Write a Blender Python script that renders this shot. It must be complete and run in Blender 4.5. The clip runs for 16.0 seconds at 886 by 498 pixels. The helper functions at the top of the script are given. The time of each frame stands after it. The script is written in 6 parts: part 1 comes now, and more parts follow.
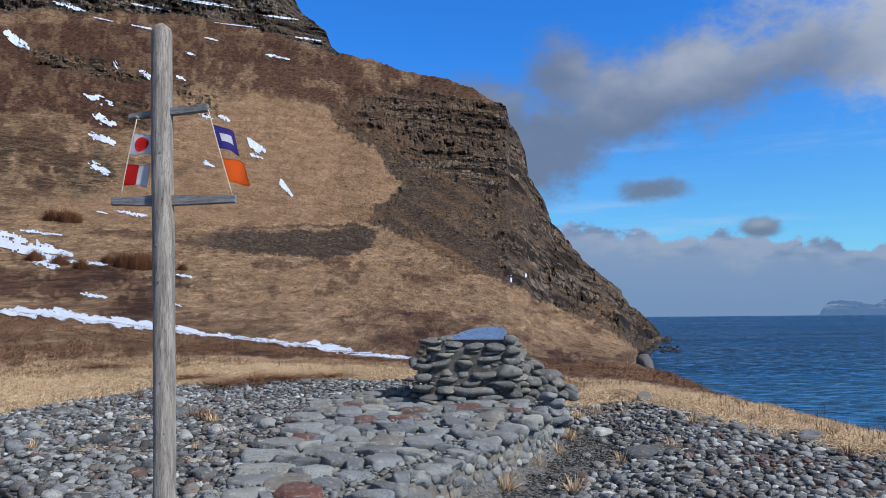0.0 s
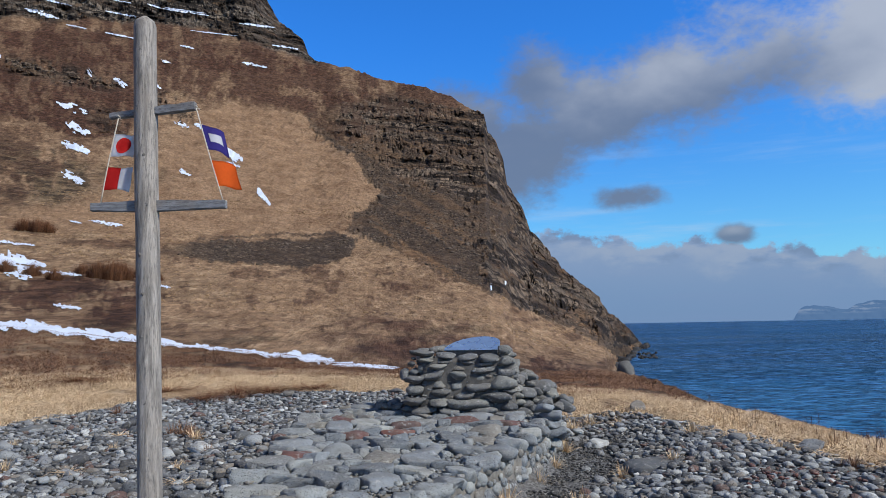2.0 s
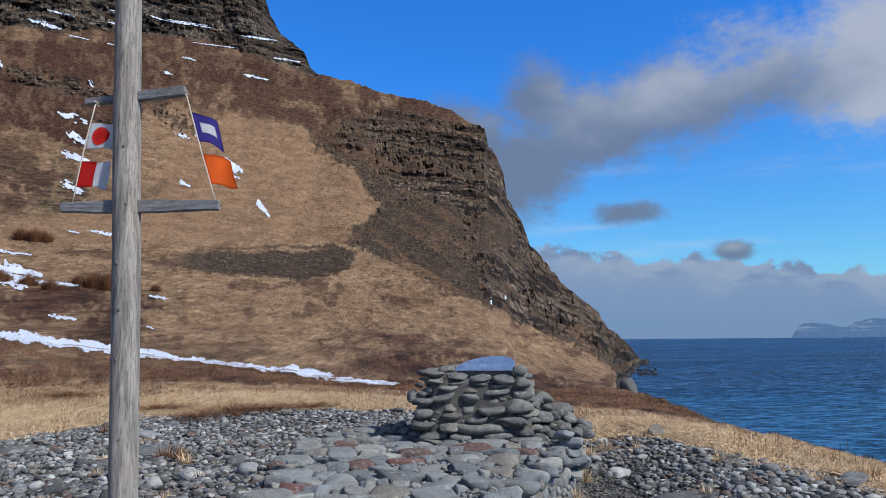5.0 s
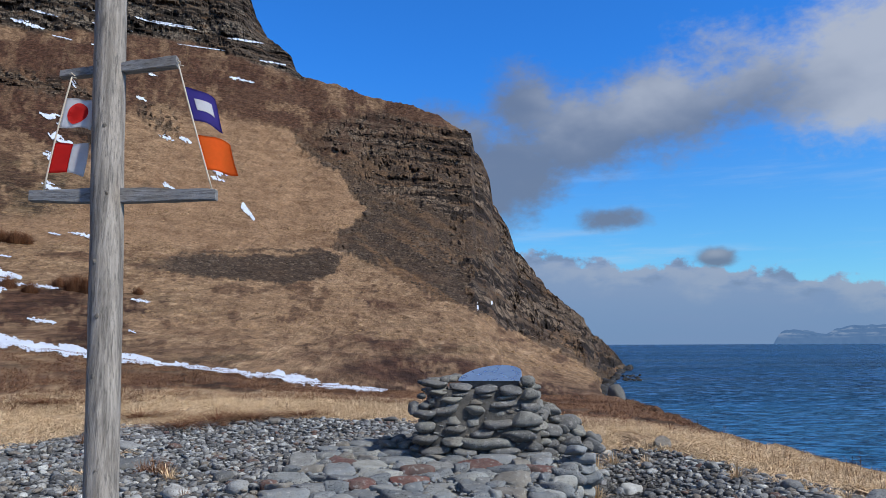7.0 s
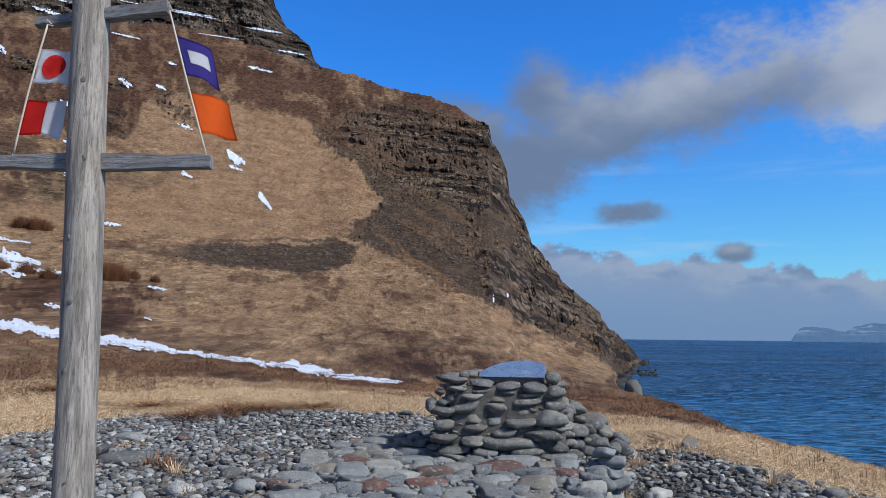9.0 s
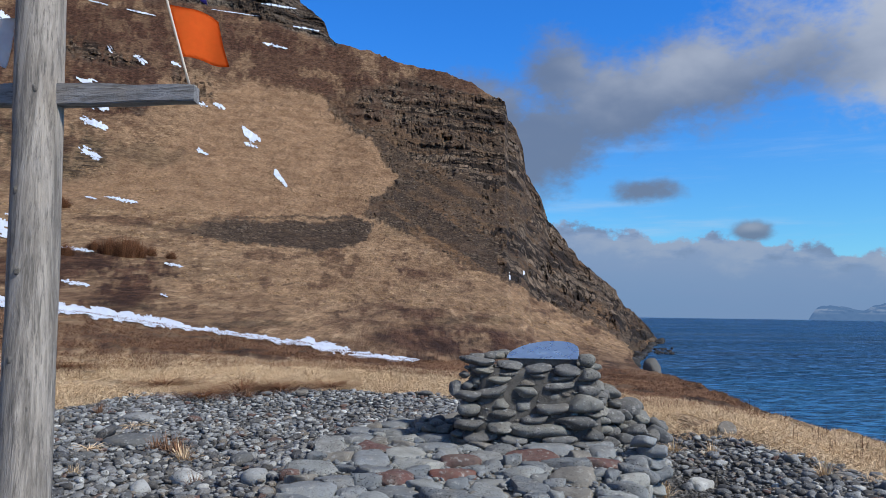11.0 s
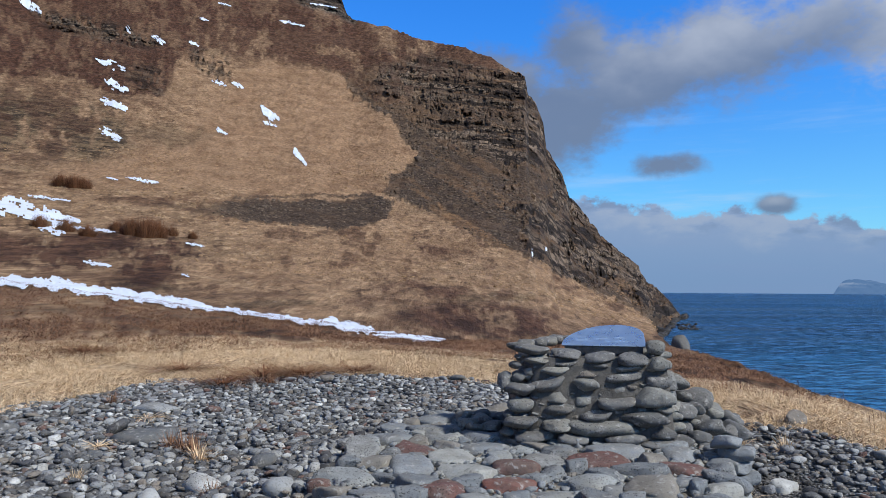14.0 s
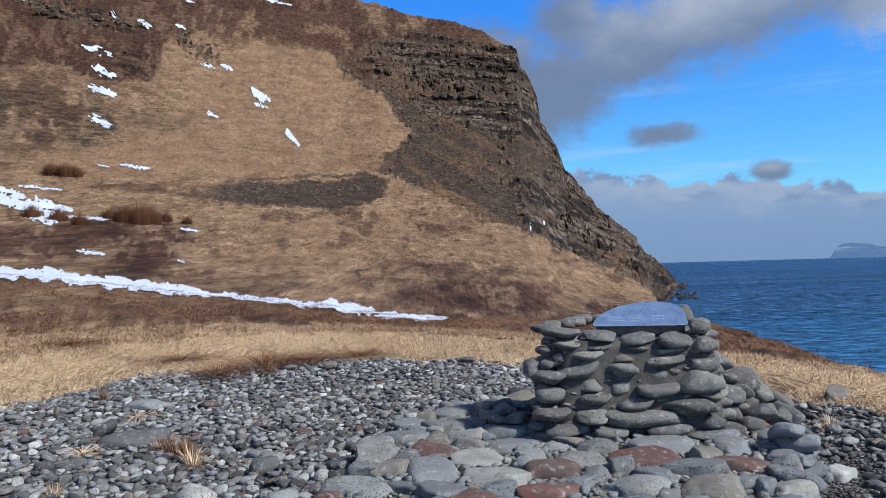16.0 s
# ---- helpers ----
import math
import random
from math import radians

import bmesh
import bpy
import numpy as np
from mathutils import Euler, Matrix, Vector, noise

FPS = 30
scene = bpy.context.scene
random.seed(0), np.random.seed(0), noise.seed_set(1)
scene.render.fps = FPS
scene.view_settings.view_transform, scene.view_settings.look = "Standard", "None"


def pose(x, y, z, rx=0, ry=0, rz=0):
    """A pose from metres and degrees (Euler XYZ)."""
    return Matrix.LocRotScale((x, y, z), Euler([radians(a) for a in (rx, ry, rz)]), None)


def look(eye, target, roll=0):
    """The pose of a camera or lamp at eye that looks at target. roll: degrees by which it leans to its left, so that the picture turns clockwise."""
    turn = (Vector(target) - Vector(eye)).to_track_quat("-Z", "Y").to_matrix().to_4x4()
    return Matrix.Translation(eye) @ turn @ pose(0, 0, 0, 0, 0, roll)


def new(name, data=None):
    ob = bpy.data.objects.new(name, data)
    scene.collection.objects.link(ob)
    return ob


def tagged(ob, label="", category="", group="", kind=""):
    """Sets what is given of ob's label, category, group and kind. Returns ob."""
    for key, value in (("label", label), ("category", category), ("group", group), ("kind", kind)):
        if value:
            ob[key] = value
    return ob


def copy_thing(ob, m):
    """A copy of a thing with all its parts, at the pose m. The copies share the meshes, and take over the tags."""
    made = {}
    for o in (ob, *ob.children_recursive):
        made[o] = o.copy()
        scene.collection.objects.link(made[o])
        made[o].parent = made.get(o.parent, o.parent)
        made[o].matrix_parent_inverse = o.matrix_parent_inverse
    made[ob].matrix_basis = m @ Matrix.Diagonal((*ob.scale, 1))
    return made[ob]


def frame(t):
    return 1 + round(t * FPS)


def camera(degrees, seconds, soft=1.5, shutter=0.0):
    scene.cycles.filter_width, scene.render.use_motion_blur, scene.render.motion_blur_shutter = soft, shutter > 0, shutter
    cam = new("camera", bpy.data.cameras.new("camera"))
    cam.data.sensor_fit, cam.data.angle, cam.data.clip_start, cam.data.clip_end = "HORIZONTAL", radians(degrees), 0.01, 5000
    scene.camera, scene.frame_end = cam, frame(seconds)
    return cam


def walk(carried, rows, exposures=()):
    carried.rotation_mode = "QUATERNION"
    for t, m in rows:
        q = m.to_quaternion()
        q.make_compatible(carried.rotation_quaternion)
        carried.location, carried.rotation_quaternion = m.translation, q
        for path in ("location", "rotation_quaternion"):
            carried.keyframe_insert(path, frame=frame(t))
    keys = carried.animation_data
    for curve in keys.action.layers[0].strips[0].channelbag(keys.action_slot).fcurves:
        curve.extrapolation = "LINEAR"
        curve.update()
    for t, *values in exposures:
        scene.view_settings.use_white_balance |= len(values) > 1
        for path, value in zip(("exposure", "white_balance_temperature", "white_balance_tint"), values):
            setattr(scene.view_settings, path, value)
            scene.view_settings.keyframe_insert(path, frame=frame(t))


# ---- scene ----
cam = camera(62.2, 16.0, soft=0.5)
PATH = [
    (0, (0.025, -0.631, 1.426), (0.025, 1.36, 1.611), -0.6),
    (0.5, (-0.039, -0.501, 1.432), (-0.028, 1.49, 1.628), -0.8),
    (1, (-0.133, -0.41, 1.44), (-0.098, 1.58, 1.638), -1.3),
    (1.5, (-0.197, -0.337, 1.459), (-0.139, 1.652, 1.656), -1.2),
    (2, (-0.187, -0.256, 1.46), (-0.128, 1.733, 1.666), -1.1),
    (2.5, (-0.157, -0.134, 1.454), (-0.111, 1.853, 1.673), -1.0),
    (3, (-0.118, -0.007, 1.464), (-0.078, 1.981, 1.677), -0.6),
    (3.5, (-0.178, 0.156, 1.478), (-0.132, 2.144, 1.693), -0.7),
    (4, (-0.277, 0.286, 1.507), (-0.22, 2.27, 1.75), -1.0),
    (6.5, (-0.489, 1.04, 1.549), (-0.414, 3.024, 1.793), 0.4),
    (7, (-0.609, 1.212, 1.575), (-0.506, 3.192, 1.831), -0.3),
    (7.5, (-0.659, 1.348, 1.582), (-0.557, 3.329, 1.837), -0.4),
    (8, (-0.635, 1.488, 1.582), (-0.543, 3.47, 1.839), -0.2),
    (8.5, (-0.619, 1.641, 1.589), (-0.542, 3.624, 1.837), 0.7),
    (9, (-0.654, 1.814, 1.594), (-0.594, 3.799, 1.828), 0.6),
    (11.5, (-0.835, 2.768, 1.61), (-0.823, 4.761, 1.776), 0.7),
    (12, (-0.951, 2.953, 1.644), (-0.921, 4.946, 1.805), -0.4),
    (12.5, (-0.983, 3.121, 1.634), (-0.959, 5.115, 1.781), -1.0),
    (13, (-0.951, 3.327, 1.654), (-0.974, 5.321, 1.797), -0.6),
    (13.5, (-0.942, 3.517, 1.656), (-1.007, 5.512, 1.781), 0.5),
    (14, (-1.022, 3.73, 1.651), (-1.056, 5.726, 1.762), 0.3),
    (14.5, (-1.183, 3.967, 1.695), (-1.154, 5.964, 1.812), -0.3),
    (15, (-1.247, 4.14, 1.696), (-1.2, 6.137, 1.803), -0.9),
    (15.5, (-1.231, 4.385, 1.679), (-1.221, 6.383, 1.764), -1.5),
    (16, (-1.21, 4.631, 1.674), (-1.236, 6.63, 1.723), -1.6),
]
walk(cam, [(t, look(eye, target, roll)) for t, eye, target, roll in PATH], [(0, -0.08), (9, -0.08), (12.5, -0.03), (16, 0.10)])

# ---- world, sun, exposure ----
SUN_AZ, SUN_EL = 123.0, 42.0            # degrees to the right of +y, and above the horizon
sun = new("sun", bpy.data.lights.new("sun", "SUN"))
sun.data.energy, sun.data.angle, sun.data.color = 4.5, radians(4), (1.0, 0.965, 0.90)
sun.matrix_world = look((0, 0, 60), (-math.sin(radians(SUN_AZ)) * 50, -math.cos(radians(SUN_AZ)) * 50, 60 - 50 * math.tan(radians(SUN_EL))))


class Nodes:
    """A short way to write node trees."""

    def __init__(self, tree):
        self.tree = tree
        tree.nodes.clear()

    def add(self, kind, values=None, operation="", blend="", name=""):
        n = self.tree.nodes.new("ShaderNode" + kind)
        if operation:
            n.operation = operation
        if blend:
            n.data_type, n.blend_type = "RGBA", blend
        if name:
            n.attribute_name = name
        if kind == "MapRange":
            n.interpolation_type = "SMOOTHSTEP"
        for k, v in (values or {}).items():
            if isinstance(v, bpy.types.NodeSocket):
                self.tree.links.new(v, n.inputs[k])
            else:
                n.inputs[k].default_value = v
        return n

    def math(self, op, a, b=0.0, c=0.0):
        return self.add("Math", {0: a, 1: b, 2: c}, operation=op).outputs[0]

    def step(self, v, lo, hi, a=0.0, b=1.0):
        n = self.add("MapRange", {0: v, 1: lo, 2: hi, 3: a, 4: b})
        return n.outputs[0]

    def noise(self, vec, scale, detail=4.0, rough=0.55, warp=0.0):
        return self.add("TexNoise", {"Vector": vec, "Scale": scale, "Detail": detail, "Roughness": rough, "Distortion": warp}).outputs[0]

    def mix(self, f, a, b, blend="MIX"):
        n = self.add("Mix", blend=blend)
        for s, v in ((n.inputs[0], f), (n.inputs[6], a), (n.inputs[7], b)):
            if isinstance(v, bpy.types.NodeSocket):
                self.tree.links.new(v, s)
            else:
                s.default_value = v if not isinstance(v, tuple) else (*v, 1.0)
        return n.outputs[2]

    def scaled(self, vec, s):
        return self.add("Mapping", {"Vector": vec, "Scale": s}).outputs[0]

    def bump(self, height, strength, distance, normal=None):
        v = {"Height": height, "Strength": strength, "Distance": distance}
        if normal:
            v["Normal"] = normal
        return self.add("Bump", v).outputs[0]


def build_sky():
    world = bpy.data.worlds.new("sky")
    scene.world = world
    world.use_nodes = True
    n = Nodes(world.node_tree)
    air = n.add("TexSky")
    air.sky_type, air.sun_disc = "NISHITA", False
    air.sun_elevation, air.sun_rotation = radians(SUN_EL), radians(SUN_AZ)
    air.altitude, air.air_density, air.dust_density, air.ozone_density = 20.0, 1.0, 0.15, 3.0
    way = n.add("TexCoord").outputs["Generated"]
    p = n.add("SeparateXYZ", {0: way})
    x, y, z = p.outputs
    flat = n.math("SQRT", n.math("ADD", n.math("MULTIPLY", x, x), n.math("MULTIPLY", y, y)))
    az = n.math("MULTIPLY", n.math("ARCTAN2", x, y), 57.2958)
    el = n.math("DIVIDE", z, n.math("MAXIMUM", flat, 0.02))
    deep = n.mix(n.step(el, 0.04, 0.42), (0.56, 1.17, 1.56), (0.28, 1.12, 2.2))
    deep = n.mix(n.step(el, 0.55, 1.0), deep, (0.30, 0.56, 0.88))
    sky = n.mix(1.0, air.outputs[0], deep, "MULTIPLY")
    puffs = n.noise(n.scaled(way, (1.0, 1.0, 1.7)), 6.5, 5.0, 0.50)
    broad = n.noise(n.scaled(way, (1.0, 1.0, 1.5)), 3.2, 3.0, 0.5)
    # cloud banks: azimuth, elevation (tangent), half width, half height
    banks = [(8.8, 0.250, 6.0, 0.075), (14.0, 0.285, 7.5, 0.085), (20.5, 0.312, 8.5, 0.080), (27.0, 0.335, 8.5, 0.080), (34.0, 0.345, 9.0, 0.095),
             (9.4, 0.335, 3.4, 0.060), (6.3, 0.20, 3.6, 0.050), (5.0, 0.265, 5.0, 0.075), (15.7, 0.167, 2.7, 0.018), (23.6, 0.107, 1.4, 0.013),
             (52.0, 0.42, 16.0, 0.13), (90.0, 0.5, 26.0, 0.16), (150.0, 0.5, 30.0, 0.2), (-120.0, 0.6, 34.0, 0.2)]
    inside, under = None, None
    for a, e, wa, we in banks:
        da, de = n.math("DIVIDE", n.math("SUBTRACT", az, a), wa), n.math("DIVIDE", n.math("SUBTRACT", el, e), we)
        d = n.math("SUBTRACT", 1.0, n.math("SQRT", n.math("ADD", n.math("MULTIPLY", da, da), n.math("MULTIPLY", de, de))))
        inside = d if inside is None else n.math("SMOOTH_MAX", inside, d, 0.25)
        lift = n.math("ADD", n.math("MULTIPLY", n.math("MAXIMUM", d, 0.0), de), 0.0)
        under = lift if under is None else n.math("ADD", under, lift)
    ragged = n.math("ADD", inside, n.math("MULTIPLY", n.math("SUBTRACT", puffs, 0.5), 1.9))
    ragged = n.math("ADD", ragged, n.math("MULTIPLY", n.math("SUBTRACT", n.noise(n.scaled(way, (1.0, 1.0, 1.8)), 26.0, 4.0, 0.55), 0.5), 0.6))
    ragged = n.math("ADD", ragged, n.math("MULTIPLY", n.math("SUBTRACT", n.noise(n.scaled(way, (1.0, 1.0, 1.6)), 75.0, 4.0, 0.6), 0.5), 0.55))
    veil = n.step(ragged, -0.22, 0.62)
    # the low bank along the horizon, with a scalloped upper edge
    rim = n.math("SUBTRACT", 0.120, n.math("MULTIPLY", n.math("MINIMUM", n.math("ABSOLUTE", n.math("SUBTRACT", az, 9.0)), 30.0), 0.0020))
    top = n.math("ADD", rim, n.math("ADD", n.math("MULTIPLY", n.math("SUBTRACT", n.noise(n.scaled(way, (1.0, 1.0, 1.3)), 22.0, 6.0, 0.58), 0.5), 0.075), n.math("MULTIPLY", n.math("SUBTRACT", broad, 0.5), 0.03)))
    low = n.step(n.math("SUBTRACT", top, el), -0.003, 0.006)
    heaps = n.noise(n.scaled(way, (1.0, 1.0, 2.6)), 15.0, 5.0, 0.55)
    shade = n.math("ADD", n.math("MULTIPLY", under, 0.9), n.math("MULTIPLY", n.math("SUBTRACT", puffs, 0.5), 1.6))
    shade = n.math("SUBTRACT", shade, n.step(el, 0.26, 0.14, 0.0, 0.5))
    cloud = n.mix(n.step(n.math("ADD", shade, n.math("MULTIPLY", n.math("SUBTRACT", az, 16.0), 0.028)), -0.30, 0.75), (1.62, 2.15, 3.25), (4.6, 5.1, 6.0))
    bank = n.mix(n.step(n.math("ADD", el, n.math("MULTIPLY", puffs, 0.03)), 0.02, 0.115), (1.75, 2.75, 4.95), (2.4, 3.25, 5.1))
    bank = n.mix(n.math("MULTIPLY", n.step(n.math("SUBTRACT", top, el), 0.050, 0.004), n.step(heaps, 0.44, 0.60, 0.05, 0.85)), bank, (3.4, 4.05, 5.4))
    bank = n.mix(n.math("MULTIPLY", n.step(n.math("SUBTRACT", top, el), 0.034, 0.006), n.step(heaps, 0.50, 0.40, 0.0, 0.6)), bank, (1.7, 2.3, 3.6))
    streak = n.step(n.noise(n.scaled(way, (1.0, 1.0, 9.0)), 4.0, 5.0, 0.6), 0.46, 0.80, 0.0, 0.42)
    near = n.math("MULTIPLY", streak, n.step(el, 0.34, 0.12))
    col = n.mix(near, sky, (5.5, 6.6, 8.0))
    col = n.mix(n.math("MULTIPLY", low, 0.93), col, bank)
    col = n.mix(n.math("MULTIPLY", veil, 0.92), col, cloud)
    # unseen broken cloud added overhead, which softens the light on the foreground
    cover = n.step(n.noise(way, 2.6, 6.0, 0.6), 0.36, 0.60)
    col = n.mix(n.math("MULTIPLY", n.math("MULTIPLY", cover, n.step(y, 0.45, 0.05)), n.step(el, 0.5, 0.9, 0.0, 0.95)), col, (2.7, 3.1, 3.6))
    bg = n.add("Background", {"Color": col, "Strength": 0.10})
    n.add("OutputWorld", {"Surface": bg.outputs[0]})


build_sky()


# ---- materials ----
def material(name, build, **plain):
    m = bpy.data.materials.new(name)
    m.use_nodes = True
    n = Nodes(m.node_tree)
    values = build(n, n.add("TexCoord").outputs["Object"])
    for k, v in plain.items():
        values.setdefault(k.replace("_", " "), v)
    shader = n.add("BsdfPrincipled", values)
    n.add("OutputMaterial", {"Surface": shader.outputs[0]})
    return m


def attribute(n, name):
    return n.add("Attribute", name=name).outputs["Fac"]


def land_nodes(n, co):
    """Dry grass, heather, scree and rock, mixed by the sheet's own zones."""
    flow = n.add("Mapping", {"Vector": co, "Rotation": (0.0, -0.16, 0.0)}).outputs[0]
    big, mid = n.noise(co, 0.03, 5, 0.6), n.noise(n.scaled(flow, (0.55, 0.14, 1.2)), 0.08, 6, 0.68)
    streaks = n.noise(n.scaled(flow, (0.17, 0.05, 0.42)), 0.9, 6, 0.70)
    tuft = n.noise(n.scaled(flow, (0.55, 0.11, 1.15)), 1.0, 6, 0.72)
    fine = n.noise(n.scaled(flow, (1.0, 0.18, 1.9)), 1.3, 5, 0.76)
    dash = n.noise(n.scaled(flow, (0.11, 0.05, 0.75)), 1.0, 5, 0.70)
    patchy = n.noise(n.scaled(flow, (0.5, 0.12, 1.0)), 0.28, 6, 0.72)
    blades = n.noise(n.scaled(co, (2.0, 1.0, 1.2)), 5.0, 6, 0.8)
    pale = attribute(n, "pale")
    calm = n.math("SUBTRACT", 1.0, n.math("MULTIPLY", pale, 0.72))
    grass = n.mix(n.step(streaks, 0.34, 0.66), (0.190, 0.112, 0.064), (0.385, 0.250, 0.146))
    grass = n.mix(n.step(big, 0.50, 0.66, 0.0, 0.5), grass, (0.215, 0.150, 0.088))
    grass = n.mix(n.step(tuft, 0.51, 0.64, 0.0, 0.75), grass, (0.50, 0.345, 0.208))
    # shade between the tussocks, painted into the grass colour
    grass = n.mix(n.math("MULTIPLY", n.step(tuft, 0.46, 0.36, 0.0, 0.70), calm), grass, (0.088, 0.052, 0.034))
    grass = n.mix(n.math("MULTIPLY", n.step(patchy, 0.55, 0.66, 0.0, 0.38), calm), grass, (0.105, 0.060, 0.040))
    light = n.mix(n.step(streaks, 0.34, 0.66), (0.245, 0.145, 0.082), (0.365, 0.232, 0.136))
    light = n.mix(n.step(mid, 0.52, 0.66, 0.0, 0.55), light, (0.215, 0.128, 0.073))
    light = n.mix(n.step(tuft, 0.44, 0.34, 0.0, 0.45), light, (0.180, 0.105, 0.062))
    grass = n.mix(n.math("MULTIPLY", pale, 0.88), grass, light)
    straw = n.mix(n.step(blades, 0.36, 0.64), (0.28, 0.175, 0.090), (0.74, 0.55, 0.34))
    grass = n.mix(attribute(n, "straw"), grass, straw)
    turf = n.mix(n.step(tuft, 0.36, 0.64), (0.135, 0.092, 0.052), (0.270, 0.190, 0.110))
    turf = n.mix(n.step(dash, 0.48, 0.54, 0.0, 0.9), turf, (0.040, 0.030, 0.020))
    turf = n.mix(n.step(fine, 0.58, 0.68, 0.0, 0.6), turf, (0.22, 0.205, 0.185))
    grass = n.mix(attribute(n, "olive"), grass, turf)
    heath = n.mix(n.step(tuft, 0.38, 0.64), (0.040, 0.020, 0.014), (0.118, 0.058, 0.036))
    heath = n.mix(n.step(patchy, 0.54, 0.66, 0.0, 0.45), heath, (0.165, 0.088, 0.054))
    heath = n.mix(n.step(fine, 0.60, 0.70, 0.0, 0.45), heath, (0.235, 0.145, 0.090))
    grass = n.mix(attribute(n, "heath"), grass, heath)
    grass = n.mix(1.0, grass, n.mix(n.step(fine, 0.34, 0.66), (0.63, 0.63, 0.64), (1.09, 1.09, 1.10)), "MULTIPLY")
    # scree: fine dark rubble running down the slope
    stones = n.add("TexVoronoi", {"Vector": n.scaled(flow, (1.0, 1.0, 1.5)), "Scale": 1.7, "Randomness": 1.0}).outputs["Color"]
    grit = n.add("SeparateColor", {0: stones}).outputs[0]
    scree = n.mix(n.step(grit, 0.0, 1.0), (0.042, 0.032, 0.026), (0.090, 0.068, 0.053))
    scree = n.mix(n.step(grit, 0.95, 1.0, 0.0, 0.6), scree, (0.22, 0.178, 0.14))
    scree = n.mix(n.step(mid, 0.48, 0.66, 0.0, 0.60), scree, (0.105, 0.066, 0.043))
    scree = n.mix(n.step(streaks, 0.56, 0.66, 0.0, 0.55), scree, (0.030, 0.023, 0.019))
    scree = n.mix(attribute(n, "streak"), scree, n.mix(n.step(tuft, 0.40, 0.60), (0.130, 0.080, 0.046), (0.300, 0.190, 0.108)))
    # rock: columns and broken courses between ledges of debris
    dip = n.add("Mapping", {"Vector": co, "Rotation": (0.0, -0.18, 0.0)}).outputs[0]
    bent = n.add("VectorMath", {0: dip, 1: n.add("VectorMath", {0: n.add("TexNoise", {"Vector": co, "Scale": 0.06, "Detail": 3.0}).outputs["Color"], "Scale": 7.0}, operation="SCALE").outputs[0]}, operation="ADD").outputs[0]
    pillars = n.add("TexVoronoi", {"Vector": n.scaled(bent, (0.40, 0.10, 0.22)), "Scale": 1.0})
    pillar = n.add("SeparateColor", {0: pillars.outputs["Color"]}).outputs[0]
    gaps = n.add("TexVoronoi", {"Vector": n.scaled(bent, (0.40, 0.10, 0.22)), "Scale": 1.0})
    gaps.feature = "DISTANCE_TO_EDGE"
    chips = n.add("TexVoronoi", {"Vector": n.scaled(bent, (0.75, 0.20, 1.1)), "Scale": 0.75})
    chip = n.add("SeparateColor", {0: chips.outputs["Color"]}).outputs[0]
    crack = n.noise(n.scaled(bent, (0.55, 0.15, 0.75)), 0.7, 7, 0.76, 0.3)
    course = n.noise(n.scaled(bent, (0.012, 0.012, 0.13)), 1.0, 4, 0.55)
    seam = n.noise(n.scaled(bent, (0.035, 0.012, 0.36)), 1.0, 6, 0.64)
    face = n.mix(pillar, (0.070, 0.056, 0.048), (0.330, 0.262, 0.205))
    face = n.mix(n.step(chip, 0.55, 1.0, 0.0, 0.55), face, (0.400, 0.325, 0.260))
    face = n.mix(n.step(crack, 0.51, 0.58, 0.0, 0.9), face, (0.022, 0.018, 0.016))
    face = n.mix(n.step(gaps.outputs["Distance"], 0.13, 0.03, 0.0, 0.92), face, (0.020, 0.017, 0.015))
    debris = n.mix(chip, (0.040, 0.031, 0.026), (0.130, 0.092, 0.068))
    debris = n.mix(n.step(tuft, 0.52, 0.64, 0.0, 0.7), debris, (0.150, 0.092, 0.056))
    debris = n.mix(n.step(crack, 0.55, 0.63, 0.0, 0.7), debris, (0.024, 0.019, 0.016))
    rock = n.mix(n.math("MAXIMUM", n.step(course, 0.50, 0.55), n.math("MULTIPLY", attribute(n, "ledge"), 0.9)), face, debris)
    rock = n.mix(n.step(seam, 0.52, 0.555, 0.0, 0.92), rock, (0.024, 0.019, 0.016))
    rock = n.mix(n.step(seam, 0.475, 0.44, 0.0, 0.30), rock, (0.290, 0.235, 0.185))
    rock = n.mix(n.math("MULTIPLY", attribute(n, "crag"), 0.85), rock, n.mix(1.0, rock, (0.86, 0.97, 1.08), "MULTIPLY"))
    shelf = n.math("MULTIPLY", n.step(n.noise(n.scaled(co, (0.6, 0.6, 1.4)), 0.16, 5, 0.7), 0.46, 0.58), attribute(n, "ledge"))
    rock = n.mix(n.math("MULTIPLY", shelf, 0.7), rock, n.mix(n.step(tuft, 0.4, 0.6), (0.125, 0.078, 0.046), (0.270, 0.172, 0.098)))
    z = n.add("SeparateXYZ", {0: co}).outputs[2]
    rock = n.mix(1.0, rock, (0.74, 0.68, 0.61), "MULTIPLY")
    scree = n.mix(1.0, scree, (0.97, 0.89, 0.80), "MULTIPLY")
    wet = n.step(n.math("ADD", z, n.math("MULTIPLY", mid, 14.0)), 3.5, -1.0)
    rock = n.mix(n.math("MULTIPLY", wet, 0.85), rock, (0.016, 0.015, 0.015))
    col = n.mix(attribute(n, "scree"), grass, scree)
    col = n.mix(attribute(n, "rock"), col, rock)
    pea = n.add("TexVoronoi", {"Vector": co, "Scale": 34.0})
    gravel = n.add("SeparateColor", {0: pea.outputs["Color"]}).outputs[0]
    shingle = n.mix(gravel, (0.050, 0.049, 0.050), (0.200, 0.196, 0.190))
    shingle = n.mix(n.step(n.noise(co, 0.9, 5, 0.6), 0.52, 0.70, 0.0, 0.6), shingle, (0.14, 0.115, 0.086))
    col = n.mix(attribute(n, "shingle"), col, shingle)
